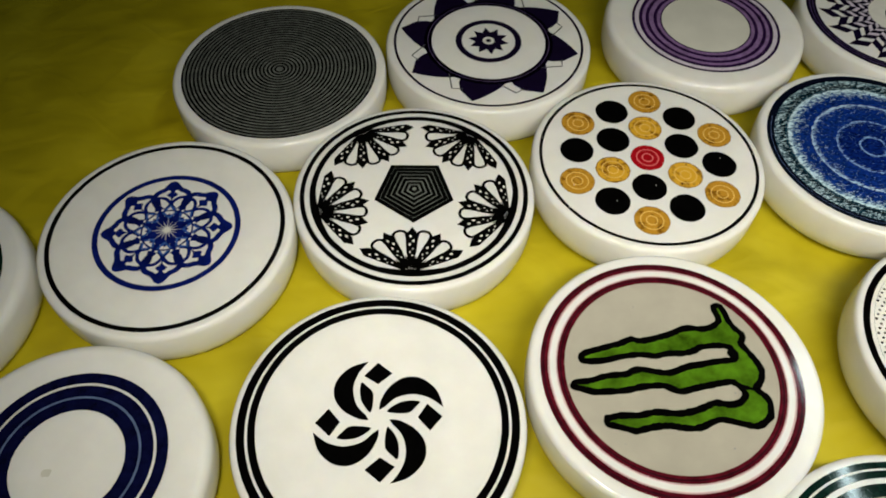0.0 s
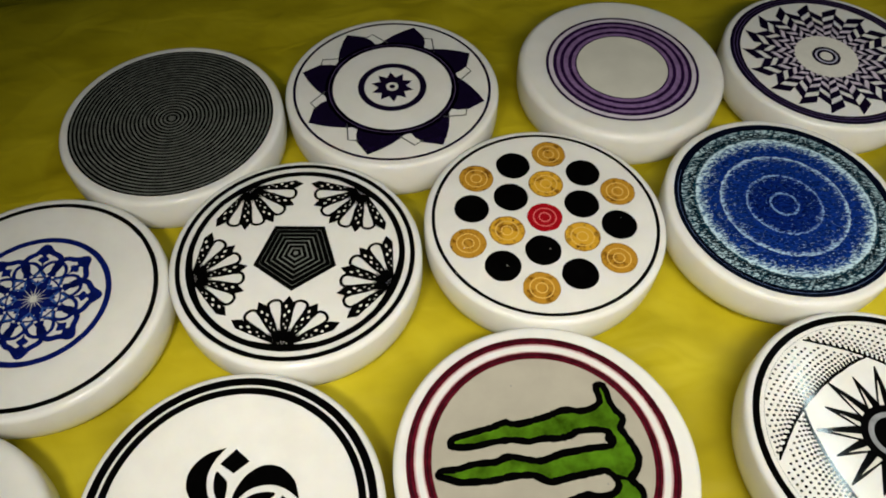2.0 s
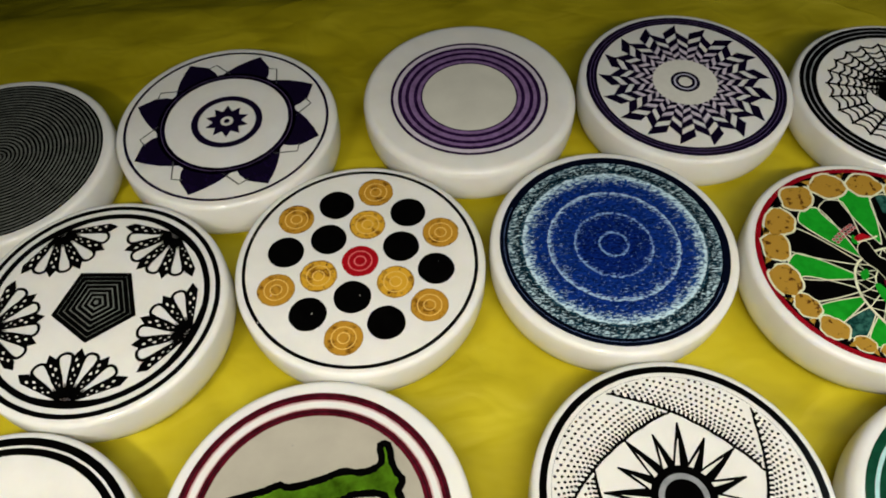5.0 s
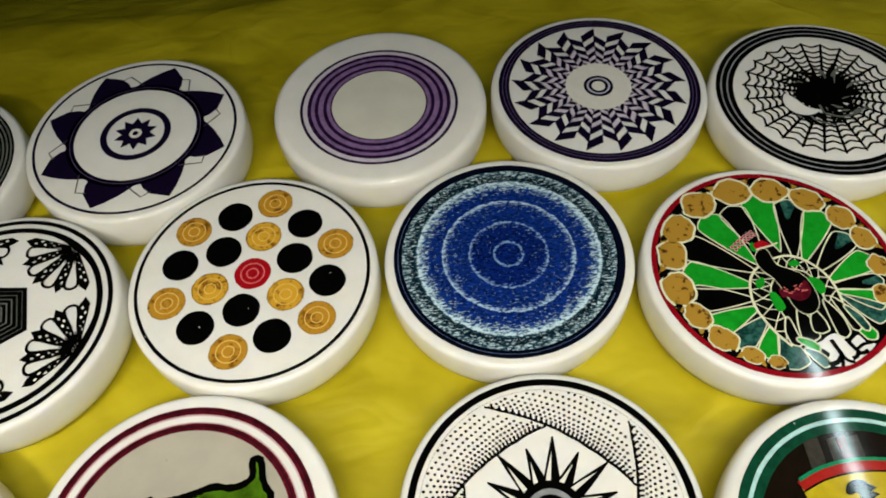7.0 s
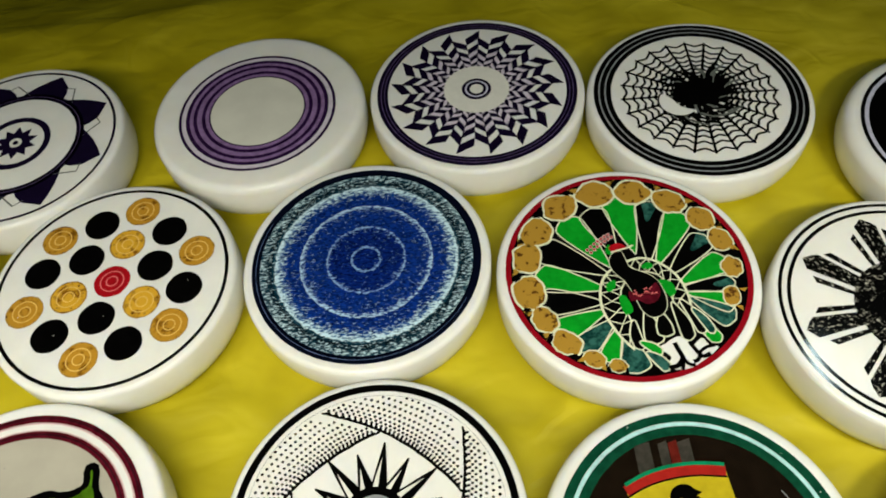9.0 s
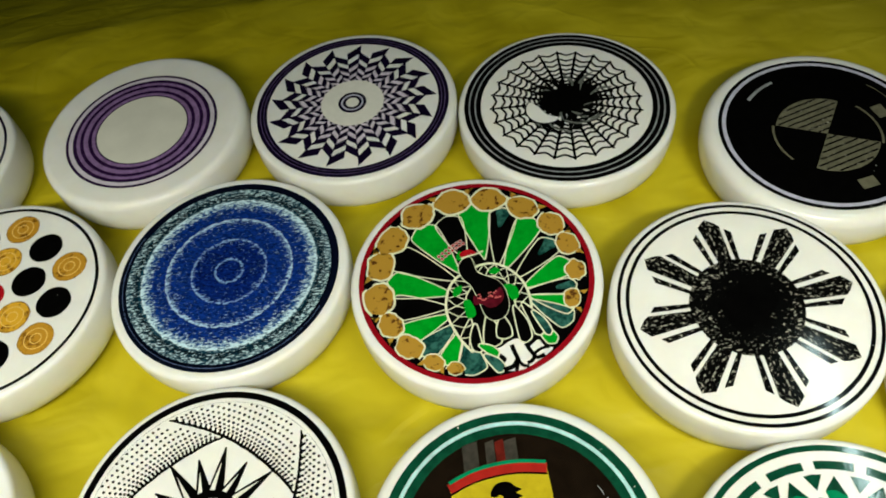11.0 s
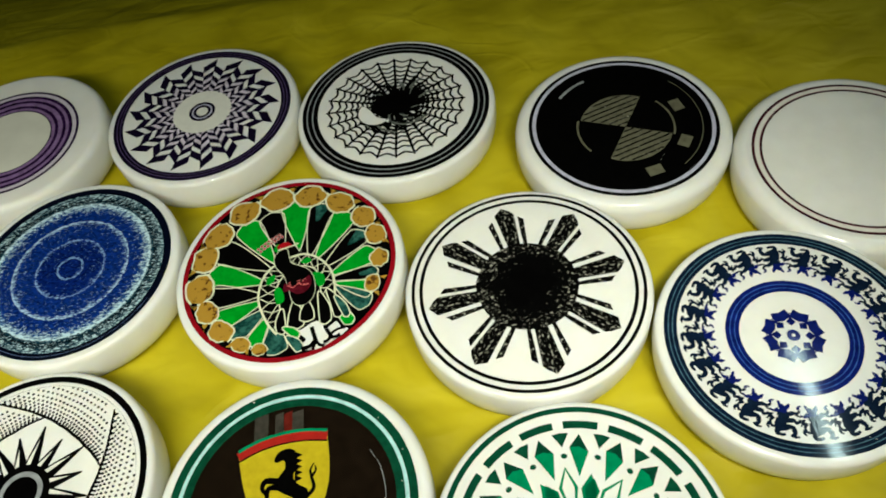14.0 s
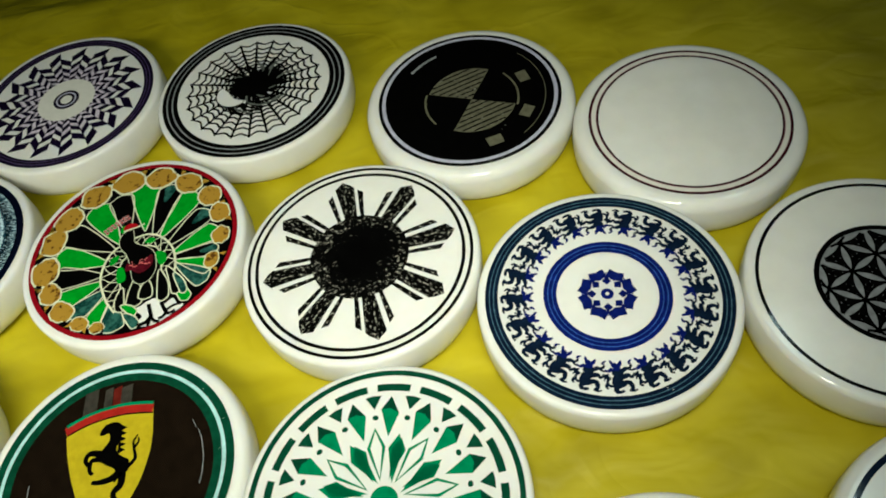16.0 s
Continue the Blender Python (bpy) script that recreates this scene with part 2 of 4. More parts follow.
def turn(pts, a, c=(0, 0)):
    ca, sa = math.cos(radians(a)), math.sin(radians(a))
    return [(c[0] + x * ca - y * sa, c[1] + x * sa + y * ca) for x, y in pts]


def ring(r0, r1, a0=0.0, a1=360.0, c=(0, 0), n=0, rag=0.004):
    """Quads of a ring or arc, with a slightly uneven rim."""
    n = n or max(6, int(150 * abs(a1 - a0) / 360 * max(0.35, min(1, r1))))
    full = abs(a1 - a0) >= 359.9
    s, ins, outs = rng.random() * 50, [], []
    for i in range(n + (0 if full else 1)):
        a = a0 + (a1 - a0) * i / n
        w = noise.noise(Vector((math.cos(radians(a)) * 14, math.sin(radians(a)) * 14, s + r1))) * rag
        v = noise.noise(Vector((math.cos(radians(a)) * 14, math.sin(radians(a)) * 14, s + r0 + 9))) * rag
        outs.append(polar(r1 + w, a, c)), ins.append(polar(r0 + v, a, c))
    m = len(outs)
    return [[ins[i], outs[i], outs[(i + 1) % m], ins[(i + 1) % m]] for i in range(m if full else m - 1)]


def dot(r, c=(0, 0), n=28, squash=1.0, a=0.0, rag=0.0):
    pts = []
    for i in range(n):
        k = 1 + rag * noise.noise(Vector((c[0] * 5 + math.cos(i * 6.283 / n) * 2, c[1] * 5 + math.sin(i * 6.283 / n) * 2, r)))
        pts.append((r * k * math.cos(i * 6.283185 / n), r * k * squash * math.sin(i * 6.283185 / n)))
    return [turn(pts, a, c)]


def ribbon(pts, width, closed=False):
    """Quads of a stroke; width is one number or one for each point."""
    n = len(pts)
    ws = width if isinstance(width, (list, tuple)) else [width] * n
    left, right = [], []
    for i in range(n):
        p = pts[(i - 1) % n] if closed or i else pts[i]
        q = pts[(i + 1) % n] if closed or i < n - 1 else pts[i]
        dx, dy = q[0] - p[0], q[1] - p[1]
        d = math.hypot(dx, dy) or 1.0
        nx, ny = -dy / d * ws[i] / 2, dx / d * ws[i] / 2
        left.append((pts[i][0] + nx, pts[i][1] + ny)), right.append((pts[i][0] - nx, pts[i][1] - ny))
    return [[left[i], right[i], right[(i + 1) % n], left[(i + 1) % n]] for i in range(n if closed else n - 1)]


def smooth_line(pts, steps=8, closed=False):
    """Catmull-Rom through the points."""
    out, n = [], len(pts)
    for i in range(n if closed else n - 1):
        p = [pts[(i + k) % n] if closed else pts[min(max(i + k, 0), n - 1)] for k in (-1, 0, 1, 2)]
        for s in range(steps):
            t = s / steps
            out.append(tuple(0.5 * (2 * p[1][j] + (p[2][j] - p[0][j]) * t + (2 * p[0][j] - 5 * p[1][j] + 4 * p[2][j] - p[3][j]) * t * t + (3 * p[1][j] - p[0][j] - 3 * p[2][j] + p[3][j]) * t ** 3) for j in (0, 1)))
    if not closed:
        out.append(pts[-1])
    return out


LAYER = 0.0025
CM = 0.01
RADIUS = 2.085


class Striker:
    """A moulded disc with a print on its top; the prints are thin layers of ink."""

    def __init__(self, x, y, h, label, bevel=0.085, radius=RADIUS, shift=(0, 0)):
        self.base = tagged(new("carrom_striker"), label, "carrom striker", "strikers laid out on the sheet")
        self.base.matrix_world = pose(x * CM, y * CM, 0)
        self.h, self.meshes = h, {}
        prof = [(radius - 0.22, 0.0), (radius - 0.13, 0.03), (radius - 0.06, 0.12), (radius - 0.02, 0.26), (radius, 0.42), (radius, h * 0.6)]
        for i in range(8):
            a = i / 7 * math.pi / 2
            prof.append((radius - bevel + bevel * math.cos(a) - 0.004 * (i > 0), h - bevel + bevel * math.sin(a)))
        n, verts, faces = 120, [], []
        for r, z in prof:
            verts += [((shift[0] + r * math.cos(i * 6.283185307 / n)) * CM, (shift[1] + r * math.sin(i * 6.283185307 / n)) * CM, z * CM) for i in range(n)]
        for k in range(len(prof) - 1):
            faces += [(k * n + i, k * n + (i + 1) % n, (k + 1) * n + (i + 1) % n, (k + 1) * n + i) for i in range(n)]
        faces += [tuple(range((len(prof) - 1) * n, len(prof) * n)), tuple(reversed(range(n)))]
        self.body = mesh_part("body", verts, faces, WHITE, self.base, "milky white acrylic body", True)
        for p in self.body.data.polygons[-2:]:
            p.use_smooth = False

    def ink(self, name, polys, mat, layer=1, label="", angle=0.0, key=None, kind="", under=None):
        """One print part. Parts with the same key share their mesh and differ by their angle."""
        if key and key in self.meshes:
            ob = new(name, self.meshes[key])
            ob.parent = under or self.base
            tagged(ob, label)
        else:
            verts, faces, z = [], [], (self.h + LAYER * layer) * CM
            for p in polys:
                area = sum(p[i][0] * p[(i + 1) % len(p)][1] - p[(i + 1) % len(p)][0] * p[i][1] for i in range(len(p)))
                p = p if area > 0 else p[::-1]
                faces.append(tuple(range(len(verts), len(verts) + len(p))))
                verts += [(x * CM, y * CM, z) for x, y in p]
            ob = mesh_part(name, verts, faces, mat, under or self.base, label)
            if key:
                self.meshes[key] = ob.data
        ob.rotation_euler = (0, 0, radians(angle))
        return tagged(ob, kind=kind)

    def rings(self, mat, *spans, layer=1, label=""):
        for r0, r1 in spans:
            self.ink("ring", ring(r0, r1), mat, layer, label)


# ---- the strikers ----


def spiral_striker():
    s = Striker(-6.672, 2.912, 0.89, "white carrom striker printed with tight black concentric rings")
    s.ink("print_field", dot(1.90, n=120), SLATE, 1, "slate grey print field")
    pitch = 1.907 / 25.5
    for i in range(25):
        r = pitch * (i + 1)
        s.ink("ring", ring(r - pitch * 0.05, r + pitch * 0.46, rag=0.003), BLACK, 2)


def star_striker():
    s = Striker(-2.466, 3.375, 0.97, "white carrom striker with indigo triangles round a ring", 0.08)
    s.rings(INDIGO, (1.876, 1.928), (1.16, 1.31), (0.545, 0.67))
    s.rings(DUSK, (1.225, 1.24), layer=2)
    for k in range(8):
        tooth = [polar(1.25, 29), polar(1.40, 20), polar(1.53, 13.5), polar(1.69, 6), polar(1.83, 0), polar(1.60, -10), polar(1.42, -14), polar(1.25, -16)]
        s.ink("triangle", [tooth], INDIGO, 1, angle=73 - 45 * k, key="tooth")
        s.ink("triangle_outline", ribbon([polar(1.55, -9), polar(1.62, -16), polar(1.29, -27)], 0.03), SLATE, 1, angle=73 - 45 * k, key="line")
    pts = [polar(0.42 if i % 2 == 0 else 0.27, 92 + 18 * i) for i in range(20)]
    s.ink("rosette", [pts], INDIGO, 1)
    s.ink("rosette_eye", dot(0.12), PALE, 2)
    s.ink("rosette_dot", dot(0.055), INDIGO, 3)


def purple_ring_striker():
    s = Striker(2.191, 3.682, 0.90, "plain white carrom striker with purple rings", 0.15, shift=(0.01, 0.09))
    s.ink("centre_field", dot(0.93, n=80), BONE, 0.6, "dull cream middle field")
    s.ink("ring", ring(0.93, 1.36), VIOLET, 1, "violet band")
    s.ink("ring", ring(1.375, 1.49), LILAC, 1, "pale lilac band")
    s.rings(PLUM, (1.48, 1.535), (1.32, 1.395), (1.18, 1.25), (1.015, 1.085), layer=2)
    s.ink("ring", ring(0.915, 0.945), PLUM, 2)


def chevron_striker():
    s = Striker(6.473, 3.684, 0.885, "white carrom striker with indigo herringbone star print")
    s.ink("ring", ring(1.73, 1.937), INDIGO, 1)
    s.rings(DUSK, (1.785, 1.80), (1.852, 1.868), layer=2)
    radii = [1.69, 1.49, 1.31, 1.155, 1.02, 0.90, 0.795, 0.70, 0.62]
    half = 360 / 17 / 2
    for k in range(17):
        for i in range(8):
            a, b = radii[i], radii[i + 1]
            side = 1 if i % 2 == 0 else -1
            cell = [polar(a * 1.006, -side * 0.5), polar(a * 0.866, side * half), polar(b * 0.846, side * half), polar(b * 0.984, -side * 0.5)]
            s.ink("herringbone_piece", [cell], INDIGO, 1, angle=83 - 360 / 17 * k, key=("cell", i))
            if i in (3, 4, 5, 6, 7):
                cell = [polar(a, 0), polar(a * 0.86, -side * half), polar(b * 0.86, -side * half), polar(b, 0)]
                s.ink("herringbone_tint", [cell], LILAC, 1, angle=83 - 360 / 17 * k, key=("tint", i))
    s.ink("centre_field", dot(0.635, n=60), PALE, 2)
    s.ink("ring", ring(0.13, 0.285), INDIGO, 3)
    s.ink("ring", ring(0.19, 0.225), SILVER, 4)


def web_striker():
    s = Striker(10.625, 2.989, 0.84, "white carrom striker with black web print")
    s.rings(BLACK, (1.88, 1.965), (1.765, 1.85), (1.64, 1.735))
    s.ink("ring", ring(1.64, 1.96), GREY, 0.5, "grey band between black rings")
    hub = (0.03, 0.02)
    for k in range(24):
        tip = polar(1.47, 87 - 15 * k)
        s.ink("web_spoke", ribbon([hub, ((tip[0] + hub[0]) / 2, (tip[1] + hub[1]) / 2), tip], [0.075, 0.058, 0.046]), BLACK, 1)
    for r in (1.42, 1.24, 1.09, 0.95, 0.83, 0.72, 0.62, 0.53):
        pts = []
        for k in range(24):
            p, q = polar(r, 87 - 15 * k), polar(r, 72 - 15 * k)
            mid = polar(r * 0.945, 79.5 - 15 * k)
            pts += [p, mid]
        s.ink("web_thread", ribbon(smooth_line(pts, 3, True), 0.046, True), BLACK, 1)
    blob = smooth_line([(-0.50, 0.0), (-0.36, 0.30), (-0.10, 0.40), (0.02, 0.60), (0.14, 0.42), (0.36, 0.46), (0.34, 0.26), (0.66, 0.30), (0.50, 0.12), (0.74, -0.06), (0.36, -0.10), (0.24, -0.30), (-0.02, -0.22), (-0.30, -0.26)], 6, True)
    s.ink("dark_blot", [blob], BLACK, 3)
    for k in range(30):
        a = k * 12 + rng.uniform(-6, 6)
        r = rng.uniform(0.55, 0.86)
        arc = [polar(0.25, a), polar(r * 0.72, a + 16), polar(r, a + rng.uniform(22, 44))]
        s.ink("stroke", ribbon(smooth_line(arc, 5), [0.075] * 8 + [0.05, 0.03, 0.015]), BLACK if k % 4 else SLATE, 2 + 0.02 * k)
    for k in range(8):
        a = 2 + k * 8
        s.ink("stroke", ribbon(smooth_line([polar(0.35, a - 10), polar(0.70, a + 3), polar(0.92 + 0.05 * (k % 4), a - 2)], 5), [0.09] * 5 + [0.07, 0.06, 0.05, 0.04, 0.03, 0.02]), BLACK if k % 4 != 2 else SLATE, 2.7 + 0.02 * k)
    for k in range(9):
        a = 195 + k * 17
        arc = [polar(0.42, a - 26, (-0.1, -0.05)), polar(0.60, a, (-0.1, -0.05)), polar(0.68 + 0.02 * k, a + 30, (-0.1, -0.05))]
        s.ink("stroke", ribbon(smooth_line(arc, 5), 0.045), BLACK if k % 3 else SLATE, 3.2 + 0.02 * k)
    lower = [polar(0.36, a, (-0.42, -0.12)) for a in range(140, 316, 11)]
    upper = smooth_line([(-0.20, -0.36), (-0.40, -0.26), (-0.52, -0.06), (-0.64, 0.10)], 5)
    s.ink("crescent_edge", ribbon(lower, 0.05), BLACK, 4)
    s.ink("crescent", [lower + upper], WHITE, 4.4)


def dark_roundel_striker():
    s = Striker(15.018, 1.491, 0.85, "white carrom striker with black roundel and faint olive quarters", 0.20)
    s.ink("print_field", dot(1.815, n=120), BLACK, 1, "glossy black print field")
    s.ink("ring", ring(1.675, 1.745), SILVER, 2, "thin silver ring")
    c = (0.04, -0.10)
    nicks(s, ((1.79, -86), (1.78, -72), (1.80, -79), (1.78, -110), (1.10, -60), (1.16, -66)))
    for a0, a1 in ((58, 157), (-122, -23)):
        quarter = s.ink("quarter", [[c] + [polar(0.88, a0 + (a1 - a0) * i / 20, c) for i in range(21)]], OLIVE, 2, "olive grey striped quarter")
        for j in range(7):
            r = 0.10 + 0.115 * j
            m = (a0 + a1) / 2
            p = polar(r, m, c)
            d = (math.cos(radians(m + 90)), math.sin(radians(m + 90)))
            w = min(r * math.tan(radians(48)), math.sqrt(max(0.0, 0.86 ** 2 - r * r)))
            s.ink("stripe", ribbon([(p[0] - d[0] * w, p[1] - d[1] * w), (p[0] + d[0] * w, p[1] + d[1] * w)], 0.035), GREY_BLACK, 3, under=quarter)
    s.ink("arc", ring(0.90, 0.94, -24, 38, c), OLIVE, 2)
    s.ink("arc", ring(0.90, 0.94, 158, 212, c), OLIVE, 2)
    for p, a in (((1.13, 0.28), 14 - 90), ((1.03, -0.68), -33 - 90), ((0.30, -1.28), -78 - 90)):
        bar = [(-0.15, -0.11), (0.15, -0.11), (0.15, 0.11), (-0.15, 0.11)]
        s.ink("plain_mark", [turn(bar, a, p)], OLIVE, 2)
    # Grey stroke paints the lamp's glare on the black field; it isn't print.
    s.ink("arc", ring(1.38, 1.44, 110, 138), GREY, 2)
    s.ink("arc", ring(1.50, 1.515, -55, 40), OLIVE, 2)


def blank_striker():
    s = Striker(18.851, -0.174, 0.90, "plain white carrom striker with thin wine-red rings", 0.20)
    s.ink("ring", ring(1.64, 1.77), PINK, 0.5, "faint pink band")
    s.ink("ring", ring(1.672, 1.742), PALE, 0.8)
    s.rings(WINE, (1.752, 1.802), (1.618, 1.66))


def green_ring_striker():
    s = Striker(-12.57, -1.80, 0.90, "white carrom striker with dark green rings round a pale green field", 0.16)
    s.ink("print_field", dot(1.49, n=90), AQUA, 1, "pale green field")
    s.rings(DARK_GREEN, (1.62, 1.71), (1.46, 1.55), layer=2)
    s.ink("ring", ring(1.55, 1.62), AQUA, 1, "pale green line")


def mandala_striker():
    s = Striker(-8.39, -0.956, 0.87, "white carrom striker with cobalt blue mandala print")
    s.rings(BLACK, (1.862, 1.94))
    s.rings(COBALT, (1.11, 1.205))
    for k in range(8):
        a = 90 + 45 * k
        side = smooth_line([polar(0.46, -18), polar(0.70, -25), polar(0.84, -18), polar(0.90, -8), polar(1.03, 0), polar(0.90, 8), polar(0.84, 18), polar(0.70, 25), polar(0.46, 18)], 5)
        s.ink("petal", ribbon(side, 0.094), COBALT, 1, angle=a, key="petal")
        s.ink("petal_tip", [[polar(1.035, 0), polar(0.90, 8.5), polar(0.86, 3), polar(0.78, 0), polar(0.86, -3), polar(0.90, -8.5)]], COBALT, 1.2, angle=a, key="tip")
        heart = smooth_line([polar(0.84, 0), polar(0.77, 7), polar(0.70, 2), polar(0.60, 0), polar(0.70, -2), polar(0.77, -7)], 4, True)
        s.ink("petal_heart", [heart], COBALT, 1, angle=a, key="heart")
        swirl = smooth_line([polar(0.76, 23), polar(0.70, 10), polar(0.56, 1), polar(0.44, 12)], 5)
        s.ink("tracery", ribbon(swirl, 0.06), COBALT, 2, angle=a, key="swirl")
        s.ink("tracery", ribbon([(x, -y) for x, y in swirl], 0.06), COBALT, 2.1, angle=a, key="swirl2")
        leaf = smooth_line([polar(0.80, 22.5), polar(0.62, 16), polar(0.50, 22.5), polar(0.62, 29)], 4, True)
        s.ink("leaf", [leaf], COBALT, 1, angle=a, key="leaf")
        kite = [polar(0.52, 0), polar(0.40, 16), polar(0.26, 0), polar(0.40, -16)]
        s.ink("inner_kite", ribbon(kite, 0.05, True), ROYAL, 2.4, angle=a, key="kite")
        s.ink("inner_kite", [[polar(0.48, 22.5), polar(0.38, 34), polar(0.22, 22.5), polar(0.38, 11)]], COBALT, 1, angle=a, key="kite2")
        s.ink("inner_point", [[polar(0.36, 0), polar(0.30, 9), polar(0.20, 0), polar(0.30, -9)]], COBALT, 2.2, angle=a, key="point")
    s.ink("middle_field", dot(0.31, n=40), COBALT, 1.5)
    s.rings(COBALT, (0.40, 0.43), layer=2.6)
    s.ink("middle_star", [[polar((0.27 if i % 4 == 0 else 0.20) if i % 2 == 0 else 0.05, 90 + 11.25 * i) for i in range(32)]], PALE, 3, "pale starburst")


def fan_striker():
    s = Striker(-4.243, -0.455, 0.925, "white carrom striker with black pentagon and five fan motifs")
    s.rings(BLACK, (1.885, 1.966), (1.70, 1.80))
    for i in range(7):
        r = 0.715 * (1 - i / 7)
        s.ink("pentagon", [[polar(r, 49 + 72 * k) for k in range(5)]], BLACK, 1 + 2 * i)
        s.ink("pentagon_line", [[polar(r * 0.94 - 0.05, 49 + 72 * k) for k in range(5)]], SLATE, 2 + 2 * i)
    for k in range(5):
        base = 48 - 72 * k
        ax = polar(1.72, 0)

        def inward(r, a):
            return (ax[0] - r * math.cos(radians(a)), ax[1] - r * math.sin(radians(a)))

        for j, a in enumerate((-62, -31, 0, 31, 62)):
            ln = 0.96 if j in (0, 4) else 0.92
            petal = s.ink("pointed_petal", [[inward(0.06, a - 16), inward(ln * 0.60, a - 6.8), inward(ln * 0.86, a - 6.2), inward(ln, a), inward(ln * 0.86, a + 6.2), inward(ln * 0.60, a + 6.8), inward(0.06, a + 16)]], BLACK, 2, angle=base, key=("point", j))
            for d, o in ((0.78, 2.0), (0.68, -2.6), (0.60, 3.0), (0.50, -2.8), (0.43, 3.2), (0.36, -2.6)):
                c = inward(ln * d, a + o)
                s.ink("check", dot(0.036 if d > 0.5 else 0.022, c, 4, 0.62, a + 180), PALE, 3, key=("check", j, d, o), under=petal)
        for j, a in enumerate((-46, -15.5, 15.5, 46)):
            out = [inward(0.12, a)] + [inward(0.45, a - 7.6), inward(0.68, a - 8.8)] + [inward(0.765 + 0.085 * math.sin(radians(t)), a - 8.2 * math.cos(radians(t))) for t in range(0, 181, 20)] + [inward(0.68, a + 8.8), inward(0.45, a + 7.6)]
            s.ink("round_petal", ribbon(out, 0.050, True), BLACK, 3, angle=base, key=("round", j))
            s.ink("petal_vein", ribbon([inward(0.10, a), inward(0.34, a)], [0.07, 0.01]), BLACK, 2, angle=base, key=("vein", j))
        hub = [polar(1.71, a) for a in range(-20, 21, 4)] + [polar(1.665 + 0.03 * abs(a) / 16, a) for a in range(16, -17, -4)]
        s.ink("fan_base", [hub], BLACK, 2, angle=base, key="hub")


def pieces_striker():
    s = Striker(0.0, -0.024, 0.918, "white carrom striker printed with gold, black and red pieces")
    s.rings(BLACK, (1.897, 1.957))

    def piece(c, mat, line):
        c = (c[0] + rng.uniform(-0.012, 0.012), c[1] + 0.02 + rng.uniform(-0.012, 0.012))
        disc = s.ink("printed_piece", dot(0.305, c, 36, rag=0.03), mat, 1, {GOLD: "ochre wood-coloured printed piece", HONEY: "honey gold printed piece", BLACK: "black printed piece", RED: "red printed piece"}[mat])
        if line and mat is not RED:
            s.ink("piece_rim", ring(0.282, 0.306, c=c, n=30, rag=0.014), AMBER, 1.5, "worn brown rim", under=disc)
        if mat is HONEY:
            for k in range(6):
                s.ink("piece_dot", dot(0.022, polar(0.245, 60 * k + rng.uniform(-14, 14), c), 7), AMBER, 2, under=disc)
        if line:
            s.ink("piece_ring", ring(0.185, 0.205, c=c, n=36), line, 2, under=disc)
            s.ink("piece_ring", ring(0.085, 0.105, c=c, n=28), line, 2, under=disc)

    nicks(s, ((1.93, 212), (1.93, 160), (1.05, 190), (1.30, -5), (0.96, 230), (1.33, -28), (1.55, 200), (0.66, -92), (1.22, -130)))
    piece((0, 0), RED, ROSE)
    for k in range(3):
        piece(polar(0.735, 80 + 120 * k), HONEY, SAND)
        piece(polar(0.72, 18 + 120 * k), BLACK, None)
    for k in range(6):
        piece(polar(1.45, 18.5 + 60 * k), GOLD, SAND)
        piece(polar(1.27, 48 + 60 * k), BLACK, None)


def denim_striker():
    s = Striker(4.266, -0.027, 0.875, "white carrom striker with speckled blue ring print")
    s.ink("print_field", dot(1.83, n=120), DENIM, 1, "speckled blue and white print")
    s.rings(INK_BLUE, (1.785, 1.922), layer=2)
    # Thin steel half arc: sheen on the dark ring, put in as colour.
    s.ink("ring", ring(1.845, 1.853, 150, 330), STEEL, 3)


